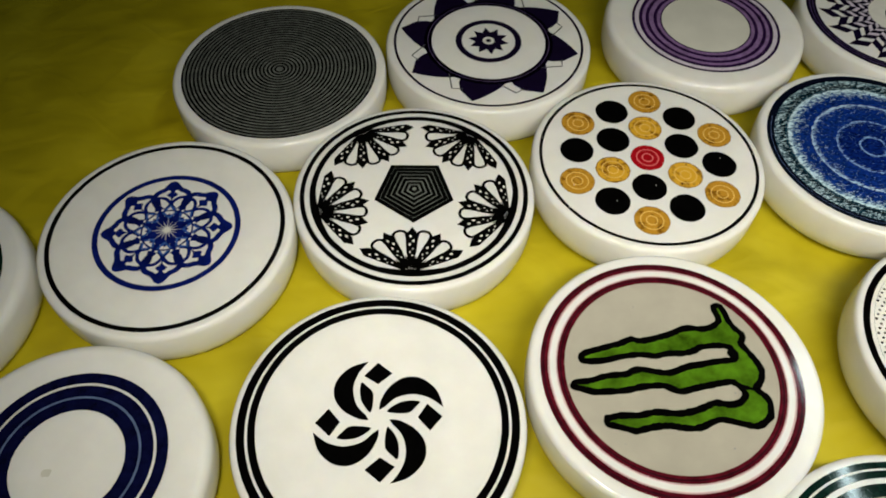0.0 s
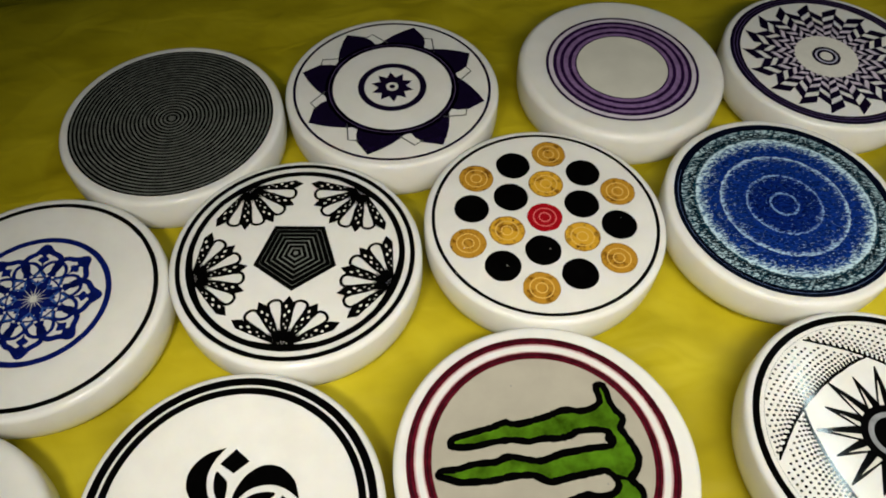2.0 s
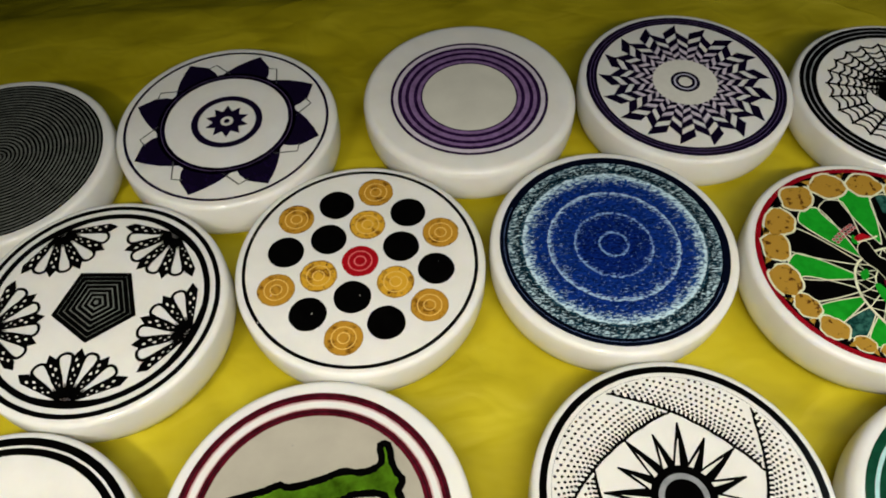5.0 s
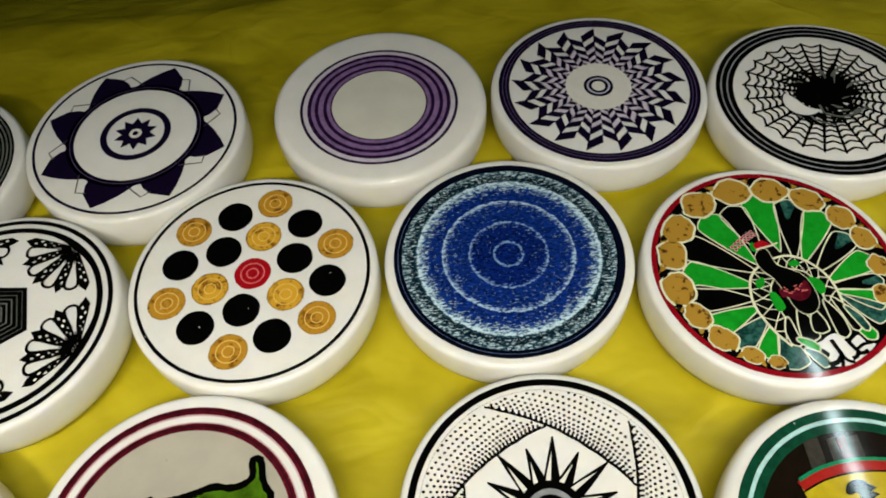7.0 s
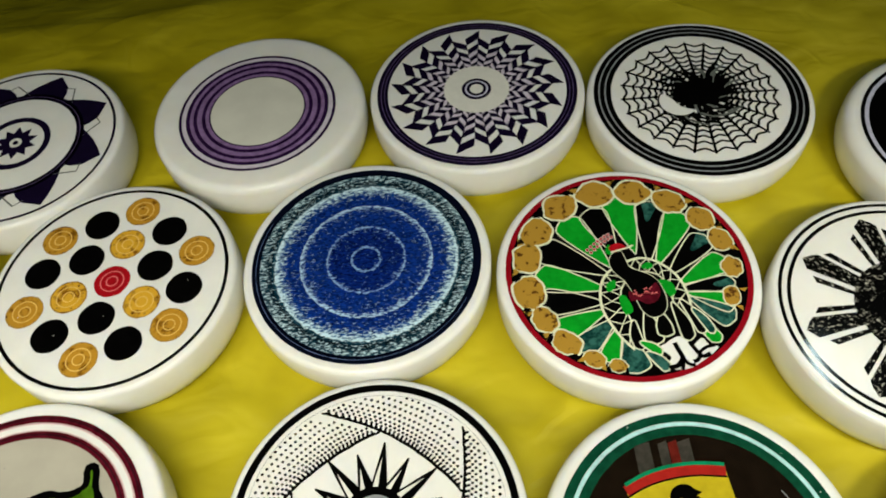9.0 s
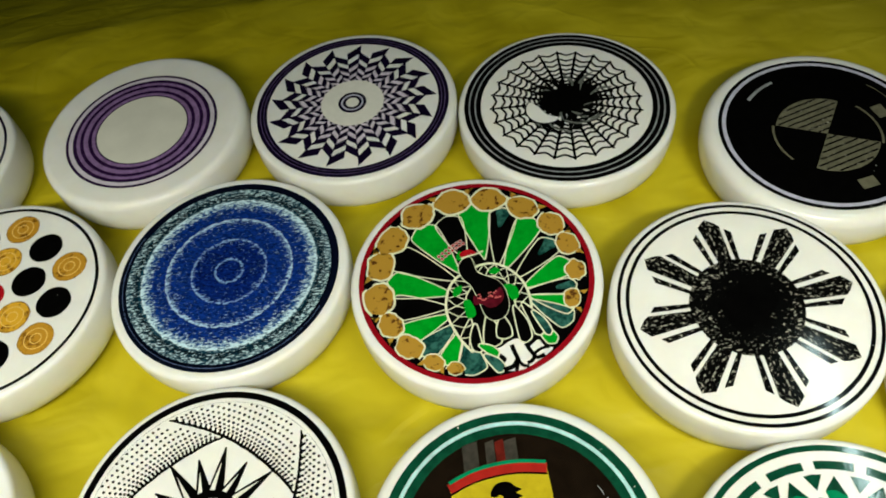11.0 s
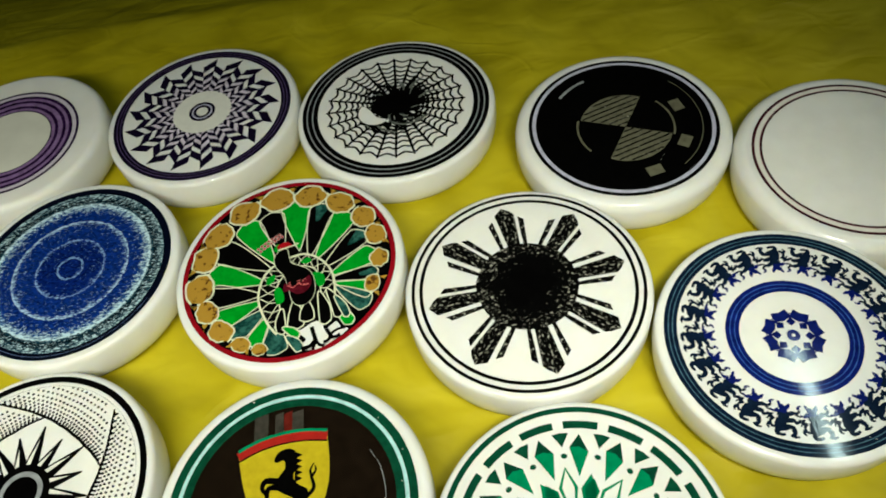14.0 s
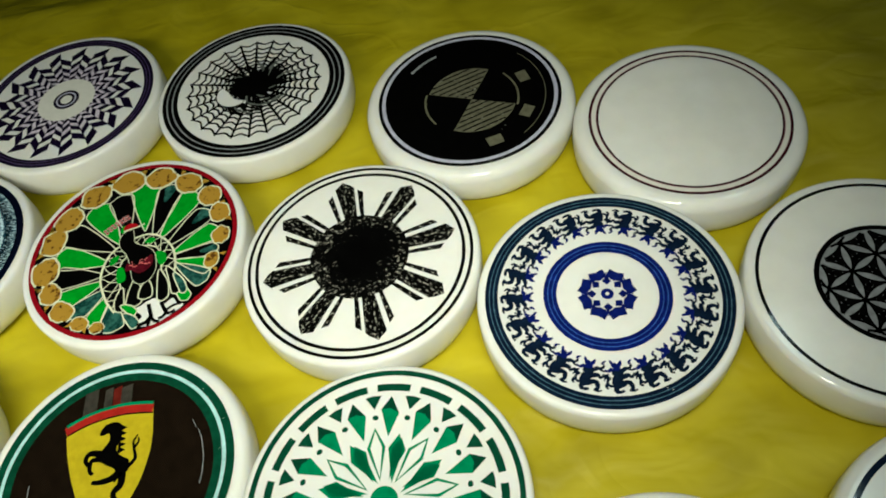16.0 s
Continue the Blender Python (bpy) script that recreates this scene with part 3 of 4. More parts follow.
def fan_tail_striker():
    s = Striker(8.466, -0.757, 0.935, "white carrom striker with green and amber stained-glass fan print")
    s.rings(CRIMSON, (1.85, 1.937), layer=2)
    s.ink("print_field", dot(1.86, n=120), BLACK, 1, "black print field")

    def lobe(root, tip, w, waist=0.45, bend=0.0):
        """A feather from a narrow root to a full, blunt tip."""
        dx, dy = tip[0] - root[0], tip[1] - root[1]
        ln, ang = math.hypot(dx, dy), math.degrees(math.atan2(dy, dx))
        half = [(0.0, 0.03), (ln * 0.45, w * waist + 0.02), (ln * 0.80, w * 0.95), (ln * 0.92, w * 0.82), (ln, w * 0.18)]
        pts = [(x, -y + bend * math.sin(x / ln * 3.14)) for x, y in half] + [(x, y + bend * math.sin(x / ln * 3.14)) for x, y in half[::-1]]
        return turn(smooth_line(pts, 4, True), ang, root)

    # Amber eyes round the rim: a place on the circle, and a size.
    for k, (a, r, size) in enumerate(((123, 1.62, 1.0), (98.5, 1.58, 1.06), (75.5, 1.58, 1.0), (53, 1.59, 0.92), (31.5, 1.63, 0.84), (14.5, 1.65, 0.74), (-4.5, 1.64, 0.64), (-23.5, 1.62, 0.54), (146, 1.60, 1.0), (166, 1.60, 0.94), (189, 1.62, 1.0), (208, 1.62, 0.76), (225.5, 1.66, 0.76), (242, 1.70, 0.56), (254, 1.71, 0.44))):
        c = polar(r, a)
        rim = s.ink("amber_eye_rim", dot(0.335 * size, c, 26, 0.82, a + 90, 0.20), CREAM, 4 + 0.01 * k, "cream outline")
        s.ink("amber_eye", dot(0.297 * size, c, 26, 0.80, a + 90, 0.20), AMBER, 5, "mottled amber eye", under=rim)
        for d in (-13.5, 13.5):
            s.ink("rim_fillet", [[polar(1.80, a + d * 0.55 * size), polar(1.845, a + d * 0.95 * size), polar(1.70, a + d * 0.72 * size)]], AMBER if k % 2 else BLACK, 4.5)
    feathers = (
        ((-0.27, 0.11), (-0.86, 1.10), 0.200, LEAF), ((-0.12, 0.33), (-0.38, 1.26), 0.190, BLACK), ((0.19, 0.34), (0.10, 1.46), 0.215, LEAF),
        ((0.38, 0.13), (0.64, 1.30), 0.190, BLACK), ((0.50, 0.05), (1.09, 1.02), 0.185, LEAF), ((0.65, -0.15), (1.38, 0.50), 0.165, BLACK),
        ((0.77, -0.34), (1.58, 0.04), 0.160, LEAF), ((0.73, -0.45), (1.60, -0.40), 0.110, BLACK), ((0.86, -0.53), (1.50, -0.80), 0.135, LEAF),
        ((-0.33, -0.05), (-1.34, 0.58), 0.205, BLACK), ((-0.43, -0.31), (-1.46, 0.04), 0.200, LEAF), ((-0.51, -0.55), (-1.45, -0.44), 0.190, BLACK),
        ((-0.47, -0.70), (-1.32, -1.02), 0.165, LEAF), ((-0.38, -0.87), (-0.98, -1.34), 0.150, PINE), ((-0.31, -0.99), (-0.60, -1.56), 0.120, LEAF),
        ((-0.26, -1.10), (-0.20, -1.78), 0.175, PINE), ((0.86, -0.62), (1.42, -1.06), 0.15, PINE), ((0.78, -0.86), (1.10, -1.40), 0.085, LEAF),
    )
    for k, (root, tip, w, mat) in enumerate(feathers):
        pts = lobe(root, tip, w * 1.32, 0.60)
        feather = s.ink("feather", [pts], mat, 2 + 0.02 * k)
        s.ink("feather_rim", ribbon(pts, 0.021, True), CREAM, 3 + 0.02 * k, under=feather)
    for root, tip, w in (((1.10, 0.26), (1.40, 0.53), 0.14), ((1.28, -0.42), (1.58, -0.40), 0.09), ((0.52, 0.92), (0.64, 1.28), 0.13)):
        s.ink("feather_end", [lobe(root, tip, w)], PINE, 2.9)
    # Scaled neck on both sides of the dark breast.
    collar = smooth_line([(-0.18, -1.41), (-0.36, -1.14), (-0.52, -0.70), (-0.49, -0.32), (-0.36, -0.07), (-0.12, 0.09), (0.23, 0.19), (0.52, 0.07), (0.75, -0.22), (0.83, -0.58), (0.80, -0.95)], 5)
    inner = smooth_line([(-0.05, -1.16), (-0.13, -0.92), (-0.17, -0.68), (-0.19, -0.42), (-0.07, -0.21), (0.05, -0.08), (0.21, -0.06), (0.46, -0.16), (0.55, -0.40), (0.58, -0.65), (0.62, -0.90)], 5)
    s.ink("scale_field", [collar + inner[::-1]], BLACK, 6)
    s.ink("scale_rim", ribbon(collar, 0.040), CREAM, 7)
    s.ink("scale_rim", ribbon(inner, 0.024), CREAM, 7)
    n = len(collar)
    mid = [((p[0] + q[0]) / 2, (p[1] + q[1]) / 2) for p, q in zip(collar, inner)]
    for i in range(2, n - 4, 3):
        s.ink("scale_line", ribbon([collar[i], mid[i + 1], inner[i + 3]], 0.017), CREAM, 7)
        s.ink("scale_line", ribbon([collar[i + 3], mid[i + 1], inner[i]], 0.017), CREAM, 7.1)
    for pts in ([(-0.24, -0.50), (-0.13, -0.48), (-0.06, -0.74), (-0.20, -0.80)], [(0.44, -0.26), (0.62, -0.30), (0.66, -0.48), (0.54, -0.56)], [(0.22, 0.02), (0.34, 0.10), (0.42, 0.02), (0.32, -0.03)], [(-0.38, -0.24), (-0.24, -0.18), (-0.26, -0.32), (-0.38, -0.38)], [(-0.28, 0.36), (-0.22, 0.50), (-0.14, 0.40), (-0.18, 0.30)]):
        s.ink("green_patch", [smooth_line(pts, 4, True)], LEAF, 7.5)
    # Plumes under the breast, then the pale ground with two dark feet.
    for k, (root, tip, w, mat, bend) in enumerate((((0.12, -0.80), (0.14, -1.36), 0.15, BLACK, 0.02), ((0.34, -0.84), (0.34, -1.24), 0.13, BLACK, 0.0), ((0.56, -0.70), (0.66, -1.34), 0.11, BLACK, 0.03), ((0.70, -0.66), (0.90, -1.24), 0.10, BLACK, 0.04), ((-0.10, -0.94), (-0.08, -1.42), 0.09, BLACK, -0.03), ((-0.06, -1.30), (0.20, -1.52), 0.075, LEAF, 0.02), ((0.00, -1.48), (0.24, -1.78), 0.09, PINE, 0.02), ((0.84, -0.82), (1.04, -1.26), 0.07, PINE, 0.02))):
        pts = lobe(root, tip, w, 0.7, bend)
        plume = s.ink("plume", [pts], mat, 9 + 0.1 * k)
        s.ink("plume_rim", ribbon(pts, 0.023, True), CREAM, 9.05 + 0.1 * k, under=plume)
    pale = smooth_line([(0.18, -1.42), (0.29, -1.36), (0.38, -1.30), (0.50, -1.26), (0.60, -1.30), (0.68, -1.42), (0.84, -1.32), (0.92, -1.44), (1.04, -1.50), (0.78, -1.68), (0.54, -1.79), (0.30, -1.78), (0.22, -1.70), (0.32, -1.58)], 5, True)
    s.ink("white_patch", [pale], WHITE, 8.6)
    for line, w in (([(0.42, -1.36), (0.45, -1.48), (0.49, -1.62)], 0.07), ([(0.50, -1.60), (0.40, -1.72), (0.25, -1.76)], 0.075), ([(0.48, -1.62), (0.46, -1.74), (0.43, -1.80)], 0.055), ([(0.48, -1.62), (0.55, -1.72), (0.64, -1.75)], 0.055), ([(0.64, -1.36), (0.68, -1.46), (0.74, -1.58)], 0.065), ([(0.76, -1.56), (0.70, -1.66), (0.62, -1.69)], 0.06), ([(0.73, -1.60), (0.80, -1.62), (0.90, -1.58)], 0.06), ([(0.73, -1.56), (0.86, -1.48), (1.00, -1.46)], 0.05)):
        s.ink("dark_stroke", ribbon(smooth_line(line, 5), w), BLACK, 11)
    form = smooth_line([(-0.26, 0.15), (-0.18, 0.31), (-0.04, 0.34), (0.01, 0.15), (0.05, 0.02), (0.20, -0.07), (0.36, -0.18), (0.45, -0.35), (0.48, -0.64), (0.39, -0.84), (0.22, -0.90), (0.08, -0.78), (0.00, -0.46), (-0.09, -0.21), (-0.21, -0.05)], 5, True)
    s.ink("form_rim", ribbon(form, 0.022, True), CREAM, 11.5)
    s.ink("dark_form", [form], BLACK, 12)
    patch = smooth_line([(-0.06, -0.41), (0.10, -0.48), (0.25, -0.42), (0.38, -0.30), (0.42, -0.46), (0.34, -0.61), (0.18, -0.67), (0.04, -0.58), (-0.07, -0.58)], 4, True)
    red = s.ink("red_patch", [patch], MAROON, 13)
    for k in range(22):
        s.ink("rose_fleck", dot(0.014, (0.0 + 0.38 * rng.random(), -0.58 + 0.14 * rng.random() + 0.004 * k), 6), ROSE, 14, under=red)
    s.ink("red_spot", [smooth_line([(-0.22, 0.43), (-0.06, 0.51), (0.06, 0.42), (-0.06, 0.38), (-0.14, 0.33)], 4, True)], RED, 13)
    s.ink("spot_rim", ribbon(smooth_line([(-0.20, 0.34), (-0.06, 0.37), (0.08, 0.40), (0.18, 0.44)], 4), 0.03), CREAM, 13.5)
    for k in range(7):
        c = (-0.54 + 0.064 * k, 0.40 + 0.056 * k - 0.002 * k * k)
        for e in (-1, 1):
            bead = s.ink("bead_rim", dot(0.033, (c[0] - 0.024 * e, c[1] + 0.028 * e), 12), PINK, 13)
            s.ink("bead", dot(0.022, (c[0] - 0.024 * e, c[1] + 0.028 * e), 10), RED, 14, under=bead)


def sun_striker():
    s = Striker(12.575, -1.90, 0.92, "white carrom striker with worn black eight-rayed sun")
    s.rings(BLACK, (1.912, 1.97), (1.775, 1.835))
    nicks(s, ((1.94, 74), (1.80, -30)))
    s.ink("sun_disc", dot(0.86, n=70, rag=0.02), GREY_BLACK, 2, "speckled worn black disc")
    s.ink("sun_core", dot(0.62, (0.02, 0.02), n=90, rag=0.22), DENSE_BLACK, 2.4)
    s.ink("sun_core", dot(0.40, (0.03, 0.0), n=60, rag=0.35), BLACK, 2.5)
    for k in range(8):
        a = 96.5 - 45 * k
        wide = [(0.80, -0.115), (1.52, -0.185), (1.60, -0.13), (1.71, 0.0), (1.66, 0.06), (1.58, 0.16), (0.80, 0.10)]
        s.ink("broad_ray", [wide], GREY_BLACK, 1, angle=a, key="wide")
        for sgn in (-1, 1):
            thin = [(0.80, sgn * 0.175), (1.10, sgn * 0.198), (1.46, sgn * 0.235), (1.37, sgn * 0.325), (1.10, sgn * 0.285), (0.80, sgn * 0.24)]
            s.ink("narrow_ray", [thin], GREY_BLACK, 1, angle=a, key=("thin", sgn))


def frieze_striker():
    s = Striker(16.471, -3.493, 0.86, "white carrom striker with blue rings, rosette and curling border")
    s.rings(MIDNIGHT, (1.885, 1.948), (1.818, 1.872), (1.745, 1.805))
    s.ink("ring", ring(1.75, 1.94), DEEP_TEAL, 0.5, "teal band behind the dark rings")
    s.rings(COBALT, (0.945, 1.01), (0.875, 0.93), (0.80, 0.862))
    s.ink("ring", ring(0.805, 1.0), ROYAL, 0.5)
    for k in range(8):
        a = 101 - 45 * k
        s.ink("rosette_petal", [[polar(0.475, -15), polar(0.435, 0), polar(0.475, 15), polar(0.34, 25), polar(0.27, 0), polar(0.34, -25)]], COBALT, 1, angle=a, key="petal")
        s.ink("inner_petal", [[polar(0.335, 22.5), polar(0.25, 40), polar(0.17, 22.5), polar(0.25, 5)]], COBALT, 2, angle=a, key="inner")
        s.ink("petal_edge", ribbon([polar(0.36, 5), polar(0.395, 22.5), polar(0.36, 40)], 0.018), COBALT, 2.2, angle=a, key="edge")
        s.ink("petal_gap", [[polar(0.20, 0), polar(0.155, 16), polar(0.12, 0), polar(0.155, -16)]], WHITE, 2.5, angle=a, key="gap")
    s.rings(COBALT, (0.03, 0.10), layer=3)
    nicks(s, ((1.84, -74), (1.78, -76), (1.80, 30)))
    # Twenty prancing heraldic shapes, feet outwards: a stroke in (radius, sideways), its widths, its ink.
    strokes = (
        ([(1.63, -0.04), (1.53, -0.07), (1.42, -0.03), (1.32, -0.05)], (0.15, 0.16), MIDNIGHT),
        ([(1.34, -0.05), (1.27, -0.05), (1.22, -0.10), (1.16, -0.13)], (0.15, 0.02), COBALT),
        ([(1.29, -0.03), (1.23, 0.01), (1.17, 0.03)], (0.10, 0.02), COBALT),
        ([(1.37, 0.00), (1.31, 0.09), (1.30, 0.15), (1.24, 0.18)], (0.085, 0.03), MIDNIGHT),
        ([(1.31, 0.12), (1.34, 0.18), (1.32, 0.23)], (0.05, 0.02), MIDNIGHT),
        ([(1.45, 0.01), (1.42, 0.11), (1.45, 0.16), (1.39, 0.22)], (0.08, 0.03), MIDNIGHT),
        ([(1.56, 0.00), (1.53, 0.10), (1.60, 0.15), (1.66, 0.14)], (0.10, 0.05), MIDNIGHT),
        ([(1.65, 0.10), (1.67, 0.16), (1.65, 0.22)], (0.06, 0.03), MIDNIGHT),
        ([(1.60, -0.07), (1.66, -0.10), (1.68, -0.03), (1.66, 0.03)], (0.08, 0.04), MIDNIGHT),
        ([(1.58, -0.11), (1.57, -0.18), (1.50, -0.20), (1.45, -0.15)], (0.05, 0.04), MIDNIGHT),
        ([(1.47, -0.16), (1.42, -0.21), (1.38, -0.17)], (0.08, 0.03), MIDNIGHT),
        ([(1.53, -0.19), (1.58, -0.23), (1.62, -0.20)], (0.06, 0.03), MIDNIGHT),
        ([(1.40, 0.18), (1.44, 0.23), (1.49, 0.22)], (0.05, 0.02), MIDNIGHT),
        ([(1.30, -0.10), (1.34, -0.17), (1.31, -0.22)], (0.07, 0.02), COBALT),
        ([(1.24, 0.16), (1.20, 0.15), (1.17, 0.19)], (0.05, 0.02), COBALT),
    )
    for k in range(20):
        for j, (line, widths, mat) in enumerate(strokes):
            g = random.Random(j)
            pts = smooth_line(line, 4)
            ws = [(widths[0] + (widths[1] - widths[0]) * i / (len(pts) - 1)) * g.uniform(0.7, 1.2) for i in range(len(pts))]
            s.ink("border_curl", ribbon(pts, ws), mat, 1 + 0.1 * j, angle=83 - 18 * k, key=("curl", j))


def lattice_striker():
    s = Striker(20.615, -4.2, 0.90, "white carrom striker with black circle-lattice medallion")
    s.rings(BLACK, (1.865, 1.922))
    s.ink("medallion", dot(1.06, n=80), GREY, 1, "grey medallion")
    s.rings(BLACK, (0.985, 1.065), layer=2)
    step = 0.52

    def inside(line, limit=0.99):
        """The stretches of a line that lie within the medallion."""
        runs, run = [], []
        for q in line:
            if math.hypot(*q) < limit:
                run.append(q)
            else:
                runs.append(run)
                run = []
        return [r for r in runs + [run] if len(r) > 2]

    grid = [(i * step + j * step / 2, j * step * math.sqrt(3) / 2) for i in range(-3, 4) for j in range(-3, 4)]
    for p in grid:
        p = turn([p], 26)[0]
        if math.hypot(*p) > 1.5:
            continue
        for run in inside([polar(step, a, p) for a in range(0, 361, 8)]):
            s.ink("lattice_circle", ribbon(run, 0.042), BLACK, 3)
        for k in range(6):
            c = polar(step / math.sqrt(3), 56 + 60 * k, p)
            if k < 2 and math.hypot(*c) < 0.93:
                for m in range(3):
                    s.ink("trefoil_leaf", dot(0.078, polar(0.066, 116 + 120 * m + 60 * k, c), 14, 0.62, 116 + 120 * m + 60 * k), BLACK, 3.5)


def navy_ring_striker():
    s = Striker(-9.223, -4.868, 0.90, "plain white carrom striker with broad navy rings", 0.16, 1.93, (-0.03, -0.08))
    s.rings(NAVY, (1.17, 1.328), (0.968, 1.132), (0.758, 0.935))
    s.ink("ring", ring(0.92, 0.98), STEEL, 0.5, "steel blue line")
    s.ink("smudge", dot(0.07, (-0.25, -0.12), 12, 0.8, 0, 0.4), BONE, 1)


def pinwheel_striker():
    s = Striker(-5.022, -4.607, 0.90, "white carrom striker with black pinwheel and double ring")
    s.rings(BLACK, (1.862, 1.979), (1.72, 1.825))

    def grown(pts):
        return [(x * 1.025, y * 1.025) for x, y in pts]

    for k in range(4):
        crescent = smooth_line([(-0.09, 0.90), (-0.36, 0.83), (-0.56, 0.64), (-0.60, 0.40), (-0.48, 0.18), (-0.28, 0.04), (-0.14, 0.01)], 6) + smooth_line([(-0.18, 0.09), (-0.30, 0.26), (-0.33, 0.50), (-0.25, 0.72), (-0.09, 0.90)], 6)[:-1]
        s.ink("blade", [grown(crescent)], BLACK, 1, angle=-90 * k + 1, key="blade")
        s.ink("blade_block", [grown([(0.04, 0.87), (0.23, 0.68), (0.02, 0.53), (-0.17, 0.68)])], BLACK, 1, angle=-90 * k + 1, key="block")
        leaf = smooth_line([(-0.21, 0.58), (-0.14, 0.52), (-0.06, 0.41), (-0.075, 0.22), (-0.12, 0.12), (-0.22, 0.28), (-0.24, 0.44)], 5, True)
        s.ink("blade_leaf", [grown(leaf)], BLACK, 1, angle=-90 * k + 1, key="leaf")


def claw_striker():
    s = Striker(-0.732, -4.228, 0.92, "white carrom striker with green claw streaks inside maroon rings", 0.09, 2.15, (0.05, -0.02))
    s.ink("print_field", dot(1.60, n=100), PAPER, 1, "greige print field")
    s.rings(MAROON, (1.80, 1.912), (1.555, 1.665), layer=2)
    s.rings(PINK, (1.665, 1.685), (1.775, 1.80), layer=1.5)
    s.rings(WINE, (1.85, 1.885), (1.60, 1.63), layer=3)

    def torn(line, amp, seed):
        """Ragged edge: small sideways jitter along a line."""
        g = random.Random(seed)
        return [(x + g.uniform(-amp, amp), y + g.uniform(-amp, amp)) for x, y in line]

    # One streak after the other, round the joined shape.
    top_streak = [(1.02, 0.27), (0.92, 0.35), (0.74, 0.37), (0.56, 0.36), (0.35, 0.28), (0.08, 0.30), (-0.16, 0.26), (-0.42, 0.32), (-0.70, 0.29), (-1.11, 0.26), (-1.26, 0.30), (-1.20, 0.40), (-0.94, 0.46), (-0.65, 0.51), (-0.45, 0.58), (-0.32, 0.54), (-0.04, 0.58), (0.21, 0.64), (0.41, 0.70), (0.64, 0.66), (0.84, 0.70), (0.96, 0.79), (0.95, 0.97)]
    trunk = [(0.98, 1.05), (1.07, 1.03), (1.10, 0.80), (1.17, 0.64), (1.24, 0.50), (1.18, 0.36), (1.26, 0.17), (1.34, -0.08), (1.25, -0.28), (1.15, -0.39)]
    low_streak = [(1.27, -0.52), (1.27, -0.70), (1.15, -0.87), (0.96, -0.93), (0.72, -0.85), (0.50, -0.80), (0.22, -0.87), (0.04, -0.89), (-0.20, -0.83), (-0.46, -0.83), (-0.72, -0.86), (-0.92, -0.80), (-1.08, -0.73), (-1.09, -0.65), (-0.93, -0.61), (-0.63, -0.63), (-0.36, -0.60), (-0.07, -0.65), (0.24, -0.63), (0.49, -0.54), (0.69, -0.58), (0.90, -0.55), (0.98, -0.38)]
    mid_streak = [(0.84, -0.24), (0.61, -0.25), (0.38, -0.28), (0.06, -0.32), (-0.18, -0.22), (-0.49, -0.21), (-0.81, -0.25), (-1.20, -0.22), (-1.47, -0.12), (-1.41, -0.05), (-1.17, -0.04), (-0.89, 0.02), (-0.66, 0.02), (-0.43, 0.07), (-0.04, -0.02), (0.29, 0.06), (0.67, 0.10), (0.99, 0.12)]
    edge = smooth_line(torn(smooth_line(trunk + low_streak + mid_streak + top_streak, 2, True), 0.009, 4), 3, True)
    g = random.Random(8)
    claw = s.ink("claw_print", [edge], MOSS, 3, "three joined moss green streaks")
    s.ink("streak_outline", ribbon(edge, [0.098 * g.uniform(0.85, 1.2) for _ in edge], True), BLACK, 4, "thick black outline", under=claw)
    s.ink("streak_outline", ribbon(smooth_line([(0.98, -0.34), (1.08, -0.36), (1.17, -0.42)], 4), [0.09, 0.085, 0.07, 0.06, 0.05, 0.04, 0.03, 0.03, 0.02]), BLACK, 4.4, under=claw)
    s.ink("streak_outline", dot(0.075, (0.99, 0.22), 16, 0.9, 30, 0.1), BLACK, 4.6, under=claw)
    for k in range(14):
        s.ink("speck", dot(rng.uniform(0.008, 0.018), polar(rng.uniform(0.3, 1.45), rng.uniform(0, 360)), 7), GREY, 2)


